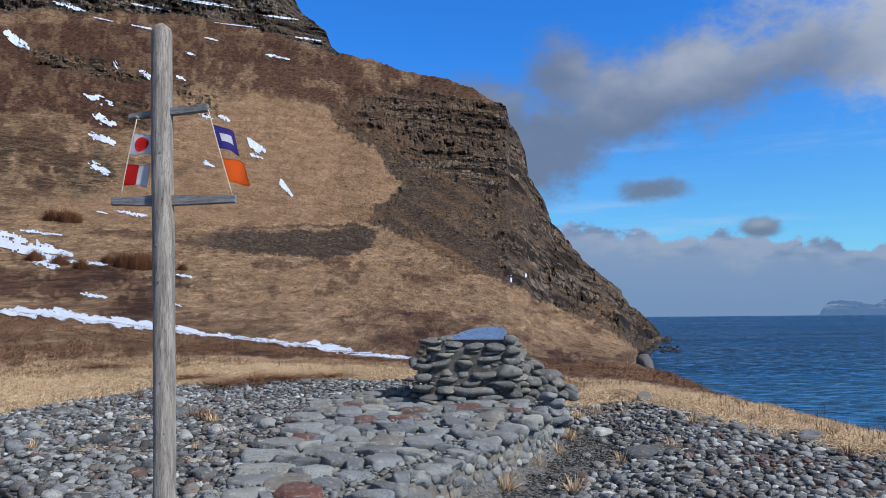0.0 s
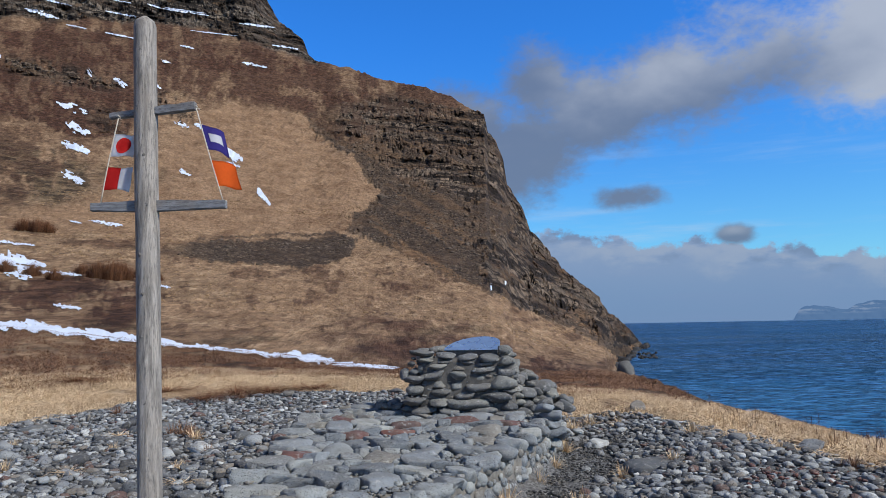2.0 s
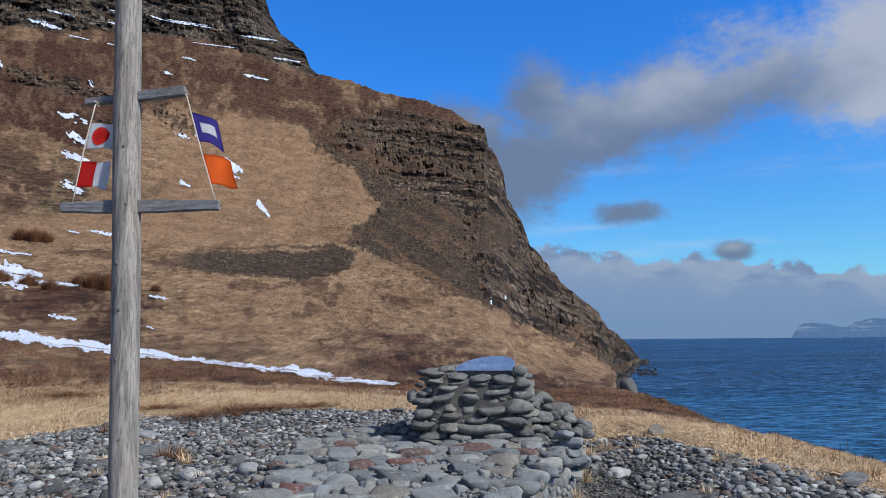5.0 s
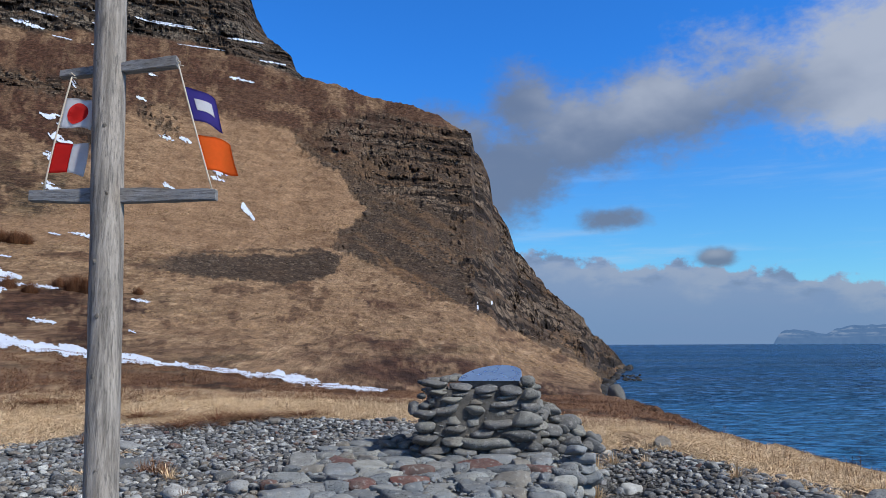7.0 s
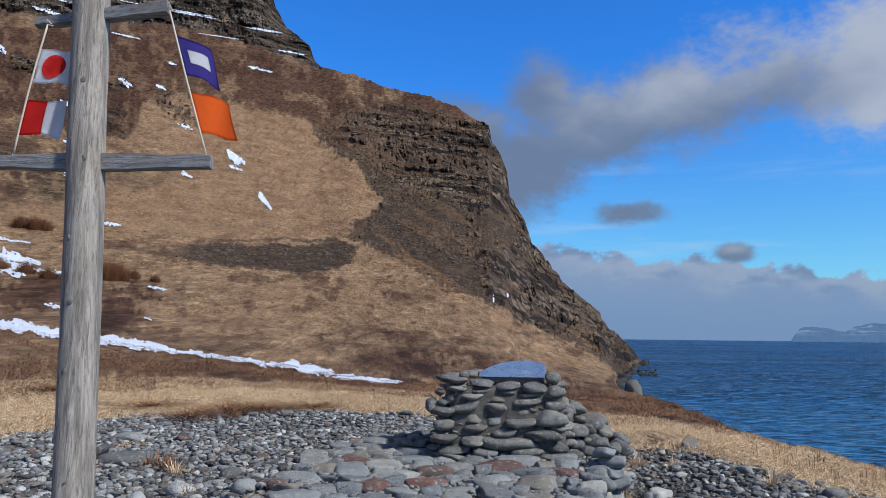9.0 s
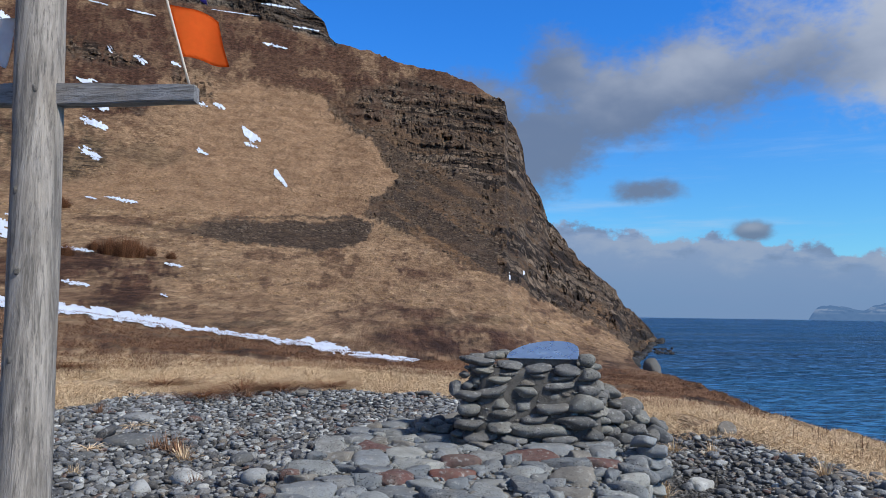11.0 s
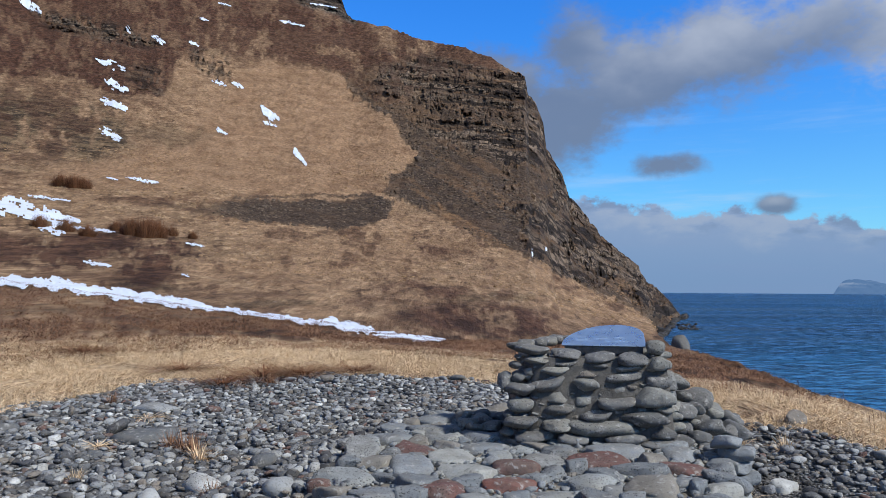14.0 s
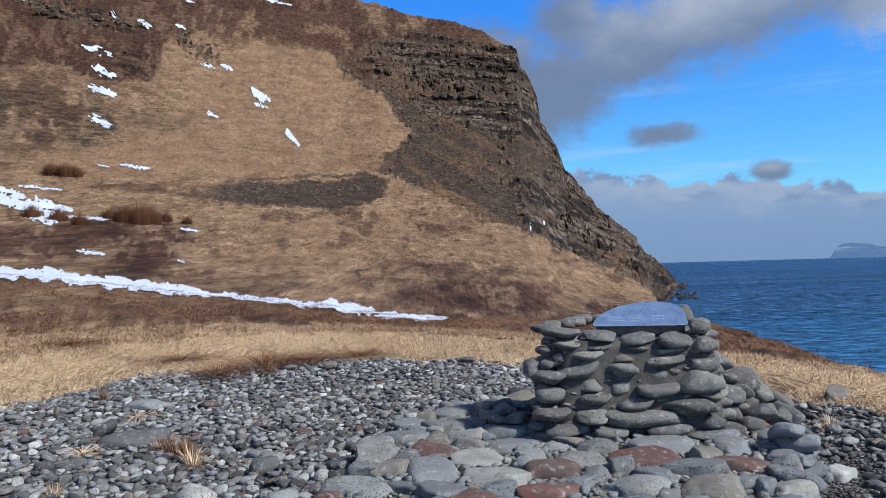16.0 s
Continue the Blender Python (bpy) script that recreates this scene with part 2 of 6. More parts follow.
    h = n.math("ADD", n.math("MULTIPLY", n.math("ADD", n.math("MULTIPLY", tuft, 1.2), n.math("MULTIPLY", fine, 0.5)), n.math("SUBTRACT", 1.0, attribute(n, "shingle"))),
               n.math("MULTIPLY", n.math("ADD", n.math("MULTIPLY", crack, -1.0), n.math("ADD", n.math("MULTIPLY", pillar, 0.5), n.math("MULTIPLY", chip, 0.3))), n.math("MULTIPLY", attribute(n, "rock"), 1.1)))
    near = n.bump(pea.outputs["Distance"], 0.6, 0.02)
    return {"Base Color": col, "Roughness": 0.95, "Normal": n.bump(h, 0.85, 0.8, near), "Specular IOR Level": 0.15}


def stone_nodes(tones):
    """Rounded beach stones: greys that vary from stone to stone, speckled and pitted."""

    def build(n, co):
        each = n.add("ObjectInfo").outputs["Random"]
        isle = n.add("NewGeometry").outputs["Random Per Island"]
        r = n.math("FRACT", n.math("ADD", each, isle))
        ramp = n.add("ValToRGB", {0: r})
        ramp.color_ramp.interpolation = "CONSTANT"
        el = ramp.color_ramp.elements
        for k, (at, c) in enumerate(tones):
            e = el[k] if k < 2 else el.new(at)
            e.position, e.color = at, (*c, 1)
        at = n.add("NewGeometry").outputs["Position"]
        shift = n.add("VectorMath", {0: at, 1: n.add("CombineXYZ", {0: n.math("MULTIPLY", r, 7.0), 1: n.math("MULTIPLY", r, 3.0)}).outputs[0]}, operation="ADD").outputs[0]
        grain, spots, cloud = n.noise(shift, 60.0, 5, 0.75), n.noise(shift, 14.0, 6, 0.7), n.noise(shift, 3.5, 4, 0.6)
        col = n.mix(n.step(cloud, 0.40, 0.66, 0.0, 0.5), ramp.outputs[0], (0.150, 0.138, 0.118))
        col = n.mix(n.step(spots, 0.54, 0.66, 0.0, 0.6), col, (0.42, 0.42, 0.405))
        col = n.mix(n.step(spots, 0.44, 0.34, 0.0, 0.45), col, (0.060, 0.060, 0.064))
        col = n.mix(n.step(grain, 0.52, 0.66, 0.0, 0.5), col, (0.045, 0.045, 0.048))
        cells = n.add("TexVoronoi", {"Vector": shift, "Scale": 42.0}).outputs["Distance"]
        holes = n.math("MULTIPLY", n.step(cells, 0.32, 0.16), n.step(n.math("FRACT", n.math("MULTIPLY", r, 7.0)), 0.40, 0.5))
        col = n.mix(n.math("MULTIPLY", holes, 0.8), col, (0.030, 0.029, 0.029))
        h = n.math("SUBTRACT", n.math("ADD", n.math("MULTIPLY", grain, 0.5), n.math("MULTIPLY", spots, 2.2)), n.math("MULTIPLY", holes, 1.2))
        return {"Base Color": col, "Roughness": 0.9, "Normal": n.bump(h, 0.75, 0.014), "Specular IOR Level": 0.25}

    return build


GREYS = [(0.0, (0.204, 0.213, 0.222)), (0.13, (0.080, 0.082, 0.088)), (0.27, (0.299, 0.310, 0.310)), (0.40, (0.118, 0.124, 0.129)),
         (0.54, (0.408, 0.420, 0.414)), (0.63, (0.241, 0.250, 0.261)), (0.74, (0.218, 0.193, 0.164)), (0.82, (0.054, 0.055, 0.058)),
         (0.90, (0.554, 0.562, 0.543)), (0.96, (0.145, 0.088, 0.074))]
PAVES = [(0.0, (0.235, 0.253, 0.265)), (0.2, (0.179, 0.195, 0.206)), (0.4, (0.292, 0.308, 0.302)), (0.58, (0.206, 0.221, 0.228)),
         (0.74, (0.343, 0.351, 0.328)), (0.86, (0.228, 0.213, 0.186)), (0.95, (0.272, 0.279, 0.271))]
WALLS = [(0.0, (0.167, 0.168, 0.163)), (0.2, (0.122, 0.124, 0.122)), (0.4, (0.208, 0.208, 0.190)), (0.6, (0.146, 0.147, 0.145)),
         (0.8, (0.265, 0.261, 0.230)), (0.92, (0.174, 0.157, 0.134))]
M_LAND = material("land", land_nodes)
M_PEBBLE = material("beach_pebble", stone_nodes(GREYS))
M_PAVE = material("paving_stone", stone_nodes(PAVES))
M_WALL = material("cairn_stone", stone_nodes(WALLS))
M_RED = material("red_scoria", stone_nodes([(0.0, (0.19, 0.080, 0.064)), (0.5, (0.15, 0.078, 0.068))]))


def mortar_nodes(n, co):
    a, b = n.noise(co, 5.0, 6, 0.65), n.noise(co, 60.0, 5, 0.7)
    col = n.mix(n.step(a, 0.3, 0.7), (0.125, 0.115, 0.100), (0.27, 0.245, 0.205))
    return {"Base Color": n.mix(n.step(b, 0.4, 0.75, 0.0, 0.5), col, (0.07, 0.066, 0.06)), "Roughness": 0.95,
            "Normal": n.bump(n.math("ADD", a, n.math("MULTIPLY", b, 0.4)), 0.8, 0.03)}


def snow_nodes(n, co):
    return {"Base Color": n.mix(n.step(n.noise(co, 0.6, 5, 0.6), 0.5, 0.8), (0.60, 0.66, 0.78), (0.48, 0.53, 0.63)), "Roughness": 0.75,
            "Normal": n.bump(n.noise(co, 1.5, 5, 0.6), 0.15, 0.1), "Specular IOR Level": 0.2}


def water_nodes(n, co):
    chop = n.noise(n.scaled(co, (0.45, 1.0, 1.0)), 0.55, 7, 0.70, 0.4)
    swell = n.noise(n.scaled(co, (0.28, 1.0, 1.0)), 0.075, 6, 0.70)
    wind = n.noise(n.scaled(co, (0.10, 1.0, 1.0)), 0.011, 6, 0.7)
    lanes = n.noise(n.scaled(co, (0.14, 1.0, 1.0)), 0.035, 5, 0.65)
    col = n.mix(n.step(wind, 0.43, 0.57), (0.001, 0.012, 0.042), (0.004, 0.052, 0.120))
    col = n.mix(n.step(lanes, 0.49, 0.43, 0.0, 0.85), col, (0.001, 0.009, 0.036))
    col = n.mix(n.step(lanes, 0.54, 0.61, 0.0, 0.7), col, (0.010, 0.075, 0.205))
    # crest glints and dark troughs of swell and chop painted into the colour
    col = n.mix(n.step(swell, 0.53, 0.62, 0.0, 0.60), col, (0.010, 0.072, 0.205))
    col = n.mix(n.step(swell, 0.47, 0.38, 0.0, 0.75), col, (0.001, 0.009, 0.034))
    col = n.mix(n.step(chop, 0.54, 0.60, 0.0, 0.80), col, (0.140, 0.330, 0.684))
    col = n.mix(n.step(chop, 0.49, 0.42, 0.0, 0.9), col, (0.001, 0.009, 0.036))
    # paler, choppier water over the shallows off the beach, with painted ripple glints
    off = n.add("VectorMath", {0: co}, operation="LENGTH").outputs["Value"]
    shoal = n.step(n.math("ADD", off, n.math("MULTIPLY", wind, 60.0)), 300, 100)
    ripple = n.noise(n.scaled(co, (0.5, 1.0, 1.0)), 1.5, 5, 0.7, 0.3)
    col = n.mix(n.math("MULTIPLY", shoal, n.step(n.math("ADD", n.math("MULTIPLY", ripple, 0.6), n.math("MULTIPLY", chop, 0.4)), 0.44, 0.58, 0.05, 1.0)), col, (0.050, 0.225, 0.470))
    h = n.math("ADD", n.math("MULTIPLY", chop, 0.8), n.math("MULTIPLY", swell, 2.2))
    return {"Base Color": col, "Roughness": n.step(wind, 0.35, 0.7, 0.30, 0.45), "IOR": 1.33, "Specular IOR Level": 0.06, "Normal": n.bump(h, 1.0, 1.6)}


def wood_nodes(tint, lo, hi):
    def build(n, co):
        long = n.scaled(co, tint)
        streak, fibre, broad = n.noise(long, 26.0, 7, 0.78, 0.5), n.noise(long, 85.0, 5, 0.75), n.noise(co, 3.0, 4, 0.6)
        col = n.mix(n.step(streak, 0.3, 0.7), lo, hi)
        col = n.mix(n.step(broad, 0.48, 0.72, 0.0, 0.5), col, (0.27, 0.235, 0.195))
        col = n.mix(n.step(fibre, 0.51, 0.63, 0.0, 0.75), col, (0.105, 0.098, 0.092))
        return {"Base Color": col, "Roughness": 0.85, "Specular IOR Level": 0.2,
                "Normal": n.bump(n.math("ADD", streak, n.math("MULTIPLY", fibre, 0.5)), 0.7, 0.01)}

    return build


M_MORTAR = material("mortar", mortar_nodes)
def bed_nodes(n, co):
    a, b = n.noise(co, 7.0, 6, 0.7), n.noise(co, 45.0, 5, 0.75)
    col = n.mix(n.step(a, 0.3, 0.7), (0.070, 0.066, 0.060), (0.150, 0.141, 0.126))
    return {"Base Color": n.mix(n.step(b, 0.5, 0.7, 0.0, 0.6), col, (0.035, 0.033, 0.031)), "Roughness": 0.95,
            "Normal": n.bump(n.math("ADD", a, n.math("MULTIPLY", b, 0.6)), 0.9, 0.04)}


M_BED = material("dark_mortar", bed_nodes)
M_GRAVEL = material("path_gravel", stone_nodes([(0.0, (0.050, 0.050, 0.053)), (0.25, (0.085, 0.084, 0.085)), (0.5, (0.034, 0.034, 0.036)), (0.75, (0.125, 0.122, 0.118)), (0.93, (0.22, 0.215, 0.20))]))
M_SNOW = material("snow", snow_nodes)
M_SEA = material("sea", water_nodes)
M_POLE = material("weathered_pole", wood_nodes((1.0, 1.0, 0.07), (0.150, 0.136, 0.120), (0.450, 0.410, 0.362)))
M_BAR = material("weathered_board", wood_nodes((0.07, 1.0, 1.0), (0.15, 0.155, 0.165), (0.34, 0.34, 0.345)))
M_KNOT = material("knot", wood_nodes((1.0, 1.0, 1.0), (0.11, 0.10, 0.09), (0.30, 0.28, 0.25)))


def cloth(name, colour):
    def build(n, co):
        w = n.noise(co, 40.0, 3, 0.6)
        dark = tuple(c * 0.8 for c in colour)
        return {"Base Color": n.mix(w, dark, colour), "Roughness": 0.9, "Normal": n.bump(n.noise(co, 300.0, 2), 0.3, 0.002)}

    m = material(name, build)
    tree = m.node_tree
    shader = next(q for q in tree.nodes if q.type == "BSDF_PRINCIPLED")
    out = next(q for q in tree.nodes if q.type == "OUTPUT_MATERIAL")
    thin, both = tree.nodes.new("ShaderNodeBsdfTranslucent"), tree.nodes.new("ShaderNodeMixShader")
    thin.inputs["Color"].default_value = (*colour, 1.0)
    both.inputs[0].default_value = 0.2
    tree.links.new(shader.outputs[0], both.inputs[1])
    tree.links.new(thin.outputs[0], both.inputs[2])
    tree.links.new(both.outputs[0], out.inputs["Surface"])
    return m


M_WHITE, M_REDCLOTH = cloth("white_cloth", (0.92, 0.92, 0.94)), cloth("red_cloth", (0.88, 0.030, 0.026))
M_BLUE, M_ORANGE = cloth("blue_cloth", (0.080, 0.060, 0.36)), cloth("orange_cloth", (1.0, 0.20, 0.022))
M_CORD = cloth("cord", (0.78, 0.70, 0.58))


def plate_nodes(n, co):
    s = n.noise(n.scaled(co, (1.0, 1.0, 1.0)), 7.0, 5, 0.6)
    return {"Base Color": n.mix(s, (0.62, 0.79, 0.96), (0.70, 0.86, 0.99)), "Metallic": 0.85, "Roughness": n.step(s, 0.3, 0.7, 0.24, 0.38),
            "Normal": n.bump(n.noise(co, 120.0, 3, 0.6), 0.08, 0.002)}


M_PLATE = material("steel_plate", plate_nodes)
def dark_nodes(n, co):
    a = n.noise(co, 14.0, 6, 0.7)
    return {"Base Color": n.mix(n.step(a, 0.3, 0.7), (0.075, 0.072, 0.068), (0.155, 0.150, 0.140)), "Roughness": 0.95, "Normal": n.bump(a, 0.7, 0.02)}


M_SLAB = material("dark_base", dark_nodes)
M_ETCH = material("etched_line", lambda n, co: {"Base Color": n.mix(n.noise(co, 30.0), (0.48, 0.64, 0.82), (0.54, 0.70, 0.88))}, Metallic=0.7, Roughness=0.55)


def straw_nodes(lo, hi):
    def build(n, co):
        isle = n.add("NewGeometry").outputs["Random Per Island"]
        return {"Base Color": n.mix(isle, lo, hi), "Roughness": 0.8, "Specular IOR Level": 0.2}

    return build


M_STRAW = material("dry_grass", straw_nodes((0.36, 0.235, 0.130), (0.82, 0.635, 0.415)))
M_STALK = material("dead_stalk", straw_nodes((0.055, 0.026, 0.016), (0.15, 0.075, 0.042)))
M_HEATHER = material("brown_heather", straw_nodes((0.095, 0.046, 0.028), (0.36, 0.200, 0.115)))


def haze_glow_nodes(n, co):
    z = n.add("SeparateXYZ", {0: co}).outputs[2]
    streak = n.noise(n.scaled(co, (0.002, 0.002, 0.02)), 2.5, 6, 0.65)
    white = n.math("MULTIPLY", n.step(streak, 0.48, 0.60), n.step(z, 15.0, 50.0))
    # distance haze painted as emission: darker blue on rock, paler on snow
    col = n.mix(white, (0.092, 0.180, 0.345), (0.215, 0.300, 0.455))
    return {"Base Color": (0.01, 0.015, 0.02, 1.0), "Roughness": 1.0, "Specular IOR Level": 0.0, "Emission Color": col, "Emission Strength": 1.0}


M_FAR = material("far_coast", haze_glow_nodes)


# ---- helpers for shapes ----
def lattice(p, seed=0):
    """Smooth value noise in -1..1 for an (n, 3) array."""
    i = np.floor(p).astype(np.int64)
    f = p - i
    f = f * f * (3 - 2 * f)

    def corner(d):
        q = i + d
        h = (q[:, 0] * 374761393 + q[:, 1] * 668265263 + q[:, 2] * 2147483647 + seed * 1274126177) & 0xFFFFFFFF
        h = ((h ^ (h >> 13)) * 1274126177) & 0xFFFFFFFF
        return ((h ^ (h >> 16)) & 0xFFFF) / 32767.5 - 1

    out = 0
    for dx in (0, 1):
        for dy in (0, 1):
            for dz in (0, 1):
                w = np.where(dx, f[:, 0], 1 - f[:, 0]) * np.where(dy, f[:, 1], 1 - f[:, 1]) * np.where(dz, f[:, 2], 1 - f[:, 2])
                out = out + w * corner(np.array([dx, dy, dz]))
    return out


def blocks(p, seed=0):
    """One value in -1..1 for each unit cell."""
    i = np.floor(p).astype(np.int64)
    h = (i[:, 0] * 374761393 + i[:, 1] * 668265263 + i[:, 2] * 2147483647 + seed * 1274126177) & 0xFFFFFFFF
    h = ((h ^ (h >> 13)) * 1274126177) & 0xFFFFFFFF
    return ((h ^ (h >> 16)) & 0xFFFF) / 32767.5 - 1


def fbm(p, octaves=5, rough=0.55, seed=0):
    out, amp = 0, 1.0
    for k in range(octaves):
        out = out + amp * lattice(p * 2.0**k + 17.3 * k, seed + k)
        amp *= rough
    return out


def soft(v, lo, hi):
    t = np.clip((v - lo) / (hi - lo), 0, 1)
    return t * t * (3 - 2 * t)


def mesh_from(name, verts, faces, mat, smooth=True):
    """A mesh from arrays: faces all of one size."""
    me = bpy.data.meshes.new(name)
    verts, faces = np.asarray(verts, np.float32), np.asarray(faces, np.int32)
    k = faces.shape[1]
    me.vertices.add(len(verts))
    me.vertices.foreach_set("co", verts.ravel())
    me.loops.add(faces.size)
    me.loops.foreach_set("vertex_index", faces.ravel())
    me.polygons.add(len(faces))
    me.polygons.foreach_set("loop_start", np.arange(len(faces), dtype=np.int32) * k)
    me.polygons.foreach_set("use_smooth", np.full(len(faces), smooth))
    me.update(calc_edges=True)
    me.materials.append(mat)
    return me


def part(name, data, mat, parent, label=""):
    """Links a bmesh or a mesh as one object under a thing or a part."""
    if isinstance(data, bmesh.types.BMesh):
        me = bpy.data.meshes.new(name)
        data.to_mesh(me)
        data.free()
        me.materials.append(mat)
    else:
        me = data
    ob = new(name, me)
    ob.parent = parent
    if label:
        ob["label"] = label
    return ob


def thing(name, x, y, z, label, category, group="", kind="", turn=0.0):
    ob = new(name)
    ob.matrix_world = pose(x, y, z, 0, 0, turn)
    ob.empty_display_size = 0.1
    return tagged(ob, label, category, group, kind)


def ball(subdivisions):
    bm = bmesh.new()
    bmesh.ops.create_icosphere(bm, subdivisions=subdivisions, radius=1.0)
    v = np.array([p.co[:] for p in bm.verts])
    f = np.array([[p.index for p in q.verts] for q in bm.faces])
    bm.free()
    return v, f


BALL1, BALL2, BALL3 = ball(1), ball(2), ball(3)


def stone_shape(seed, base=None, boxy=0.75, rough=0.16, cuts=6, worn=1.0):
    """One unit stone: a ball pressed towards a block, with worn facets and dents."""
    v, f = base or BALL3
    rng = np.random.default_rng(seed + 1000)
    p = np.sign(v) * np.abs(v) ** boxy
    p = p / np.abs(p).max(0)
    for _ in range(cuts):
        d = rng.normal(size=3)
        d /= np.linalg.norm(d)
        over = np.maximum(0, p @ d - rng.uniform(0.62, 0.9))
        p = p - over[:, None] * d * 0.85
    p[:, 2] = np.where(p[:, 2] > worn, worn + (p[:, 2] - worn) * 0.25, p[:, 2])
    p = p * (1 + rough * fbm(v * 1.3 + seed * 3.7, 4, 0.55, seed))[:, None]
    return p / np.abs(p).max(0), f


# ---- the land: one sheet round the first standpoint, out past the headland ----
EYE0 = np.array([0.025, -0.631, 1.426])
SEA_Z = -10.7


def edge_x(y):
    """The platform's right-hand edge, along the gravel path."""
    return np.interp(y, [2.0, 3.6, 6.6, 8.5, 10.3, 11.5, 12.5, 14.0], [-2.75, -1.95, -0.42, 0.64, 1.47, 1.84, 2.05, 2.25])


def inside_platform(x, y, grow=0.0):
    right = x < edge_x(np.minimum(y, 11.5)) - 0.35 * np.maximum(0, y - 11.5) + grow
    left = x > np.interp(y, [3.5, 5.7, 6.7, 10.7, 12.0, 13.2, 13.7], [-3.2, -2.95, -2.15, -2.1, -1.9, -1.4, -0.7]) - grow
    return right & left & (y > 3.6 - grow) & (y < 13.7 + grow)


def platform_z(x, y):
    return np.clip(-0.16 + (y - 6.5) * 0.055, -0.3, 0.10) - 0.03 * np.clip(x - 0.5, 0, 2)


def ground_z(x, y):
    """The shingle round the platform."""
    x, y = np.asarray(x, float), np.asarray(y, float)
    z = np.full(np.shape(x), -0.33) - 0.012 * np.clip(y - 9, 0, 9)
    border = np.interp(y, [3.5, 5.7, 6.7, 10.7, 12.0, 13.2, 13.7], [-3.2, -2.95, -2.15, -2.1, -1.9, -1.4, -0.7])
    lift = soft(border - x, 1.6, 0.0) * soft(y, 3.4, 4.6) * soft(-y, -14.4, -13.4)
    z = z + lift * (platform_z(x, y) - 0.14 - z)
    east = soft(x - edge_x(y), -0.25, 0.15)
    bank = soft(x - edge_x(y), 0.9, 2.2)
    z = z * (1 - east) + east * (-0.64 + 0.21 * bank - 0.02 * np.clip(x - 3, 0, 12))
    p = np.stack([x.ravel() * 0.35, y.ravel() * 0.35, x.ravel() * 0], 1)
    return z + 0.05 * fbm(p, 3, 0.5, 5).reshape(x.shape)


def knots(text):
    a = np.array([float(v) for v in text.split()]).reshape(-1, 2)
    return lambda az: np.interp(az, a[:, 0], a[:, 1])


# rims, by azimuth in degrees to the right: ranges in metres, elevations as tangents
edge_r = knots("-180 9 -90 11 -45 14 -31 17 -22 21.5 -11 22.5 -2.4 21.5 9.6 17.2 15.3 16.6 21 13.6 26.5 12.2 30.3 11.6 60 10 120 9 180 9")
rim_r = knots("-180 50 -60 60 -31 55 -24 52 -15.5 48 -7 43 -2 42 6 46 14 46 15.4 45 17.4 38 19.3 31 21.2 26.5 24.8 22 27.6 19 30.4 17 60 17 110 22 140 45 180 50")
rim_e = knots("-180 0.0 -60 0.05 -31 0.012 -24 -0.004 -15.5 -0.024 -11.4 -0.034 -7.2 -0.045 -2 -0.055 6 -0.060 14.6 -0.063 15.4 -0.067 17.4 -0.078 19.3 -0.092 21.2 -0.105 24.8 -0.118 27.6 -0.128 30.4 -0.137 60 -0.14 110 -0.10 140 -0.03 180 0.0")
grass_reach = knots("-180 8 -35 9 4 9 8 5.5 16 5.5 19 9 22 14 34 14 180 8")
sky_e = knots("-180 0.09 -120 0.2 -70 0.33 -45 0.36 -31 0.367 -24.7 0.395 -16.7 0.402 -11.6 0.385 -8.2 0.366 -5.6 0.360 -3.6 0.346 -0.9 0.334 0.9 0.329 2.7 0.315 4.0 0.300 5.15 0.290 5.4 0.264 6.0 0.254 6.6 0.221 6.8 0.193 8.0 0.154 8.6 0.123 9.7 0.099 10.7 0.076 12.2 0.053 13.6 0.031 14.3 0.010 15.2 -0.004 15.9 -0.013 16.2 -0.022 16.4 -0.033 16.6 -0.05")
sky_r = knots("-180 600 -60 520 -31 470 -16 450 -8 410 0 360 5 330 9 335 13 340 16.4 360")
wall_e = knots("-180 0.12 -100 0.25 -45 0.60 -30 0.62 -20 0.60 -14.5 0.56 -12.9 0.50 -12.4 0.475 -11.9 0.448 -11.0 0.42 -9.8 0.405 -9.2 0.397 -8.7 0.375 -8.2 0.366 -5 0.33 0 0.30 5 0.25 8 0.12 12 0.03 16.4 -0.03")
wall_r = knots("-180 640 -60 590 -31 545 -16 520 -11.5 500 -8.2 440 -5 430 5 380 16.4 400")


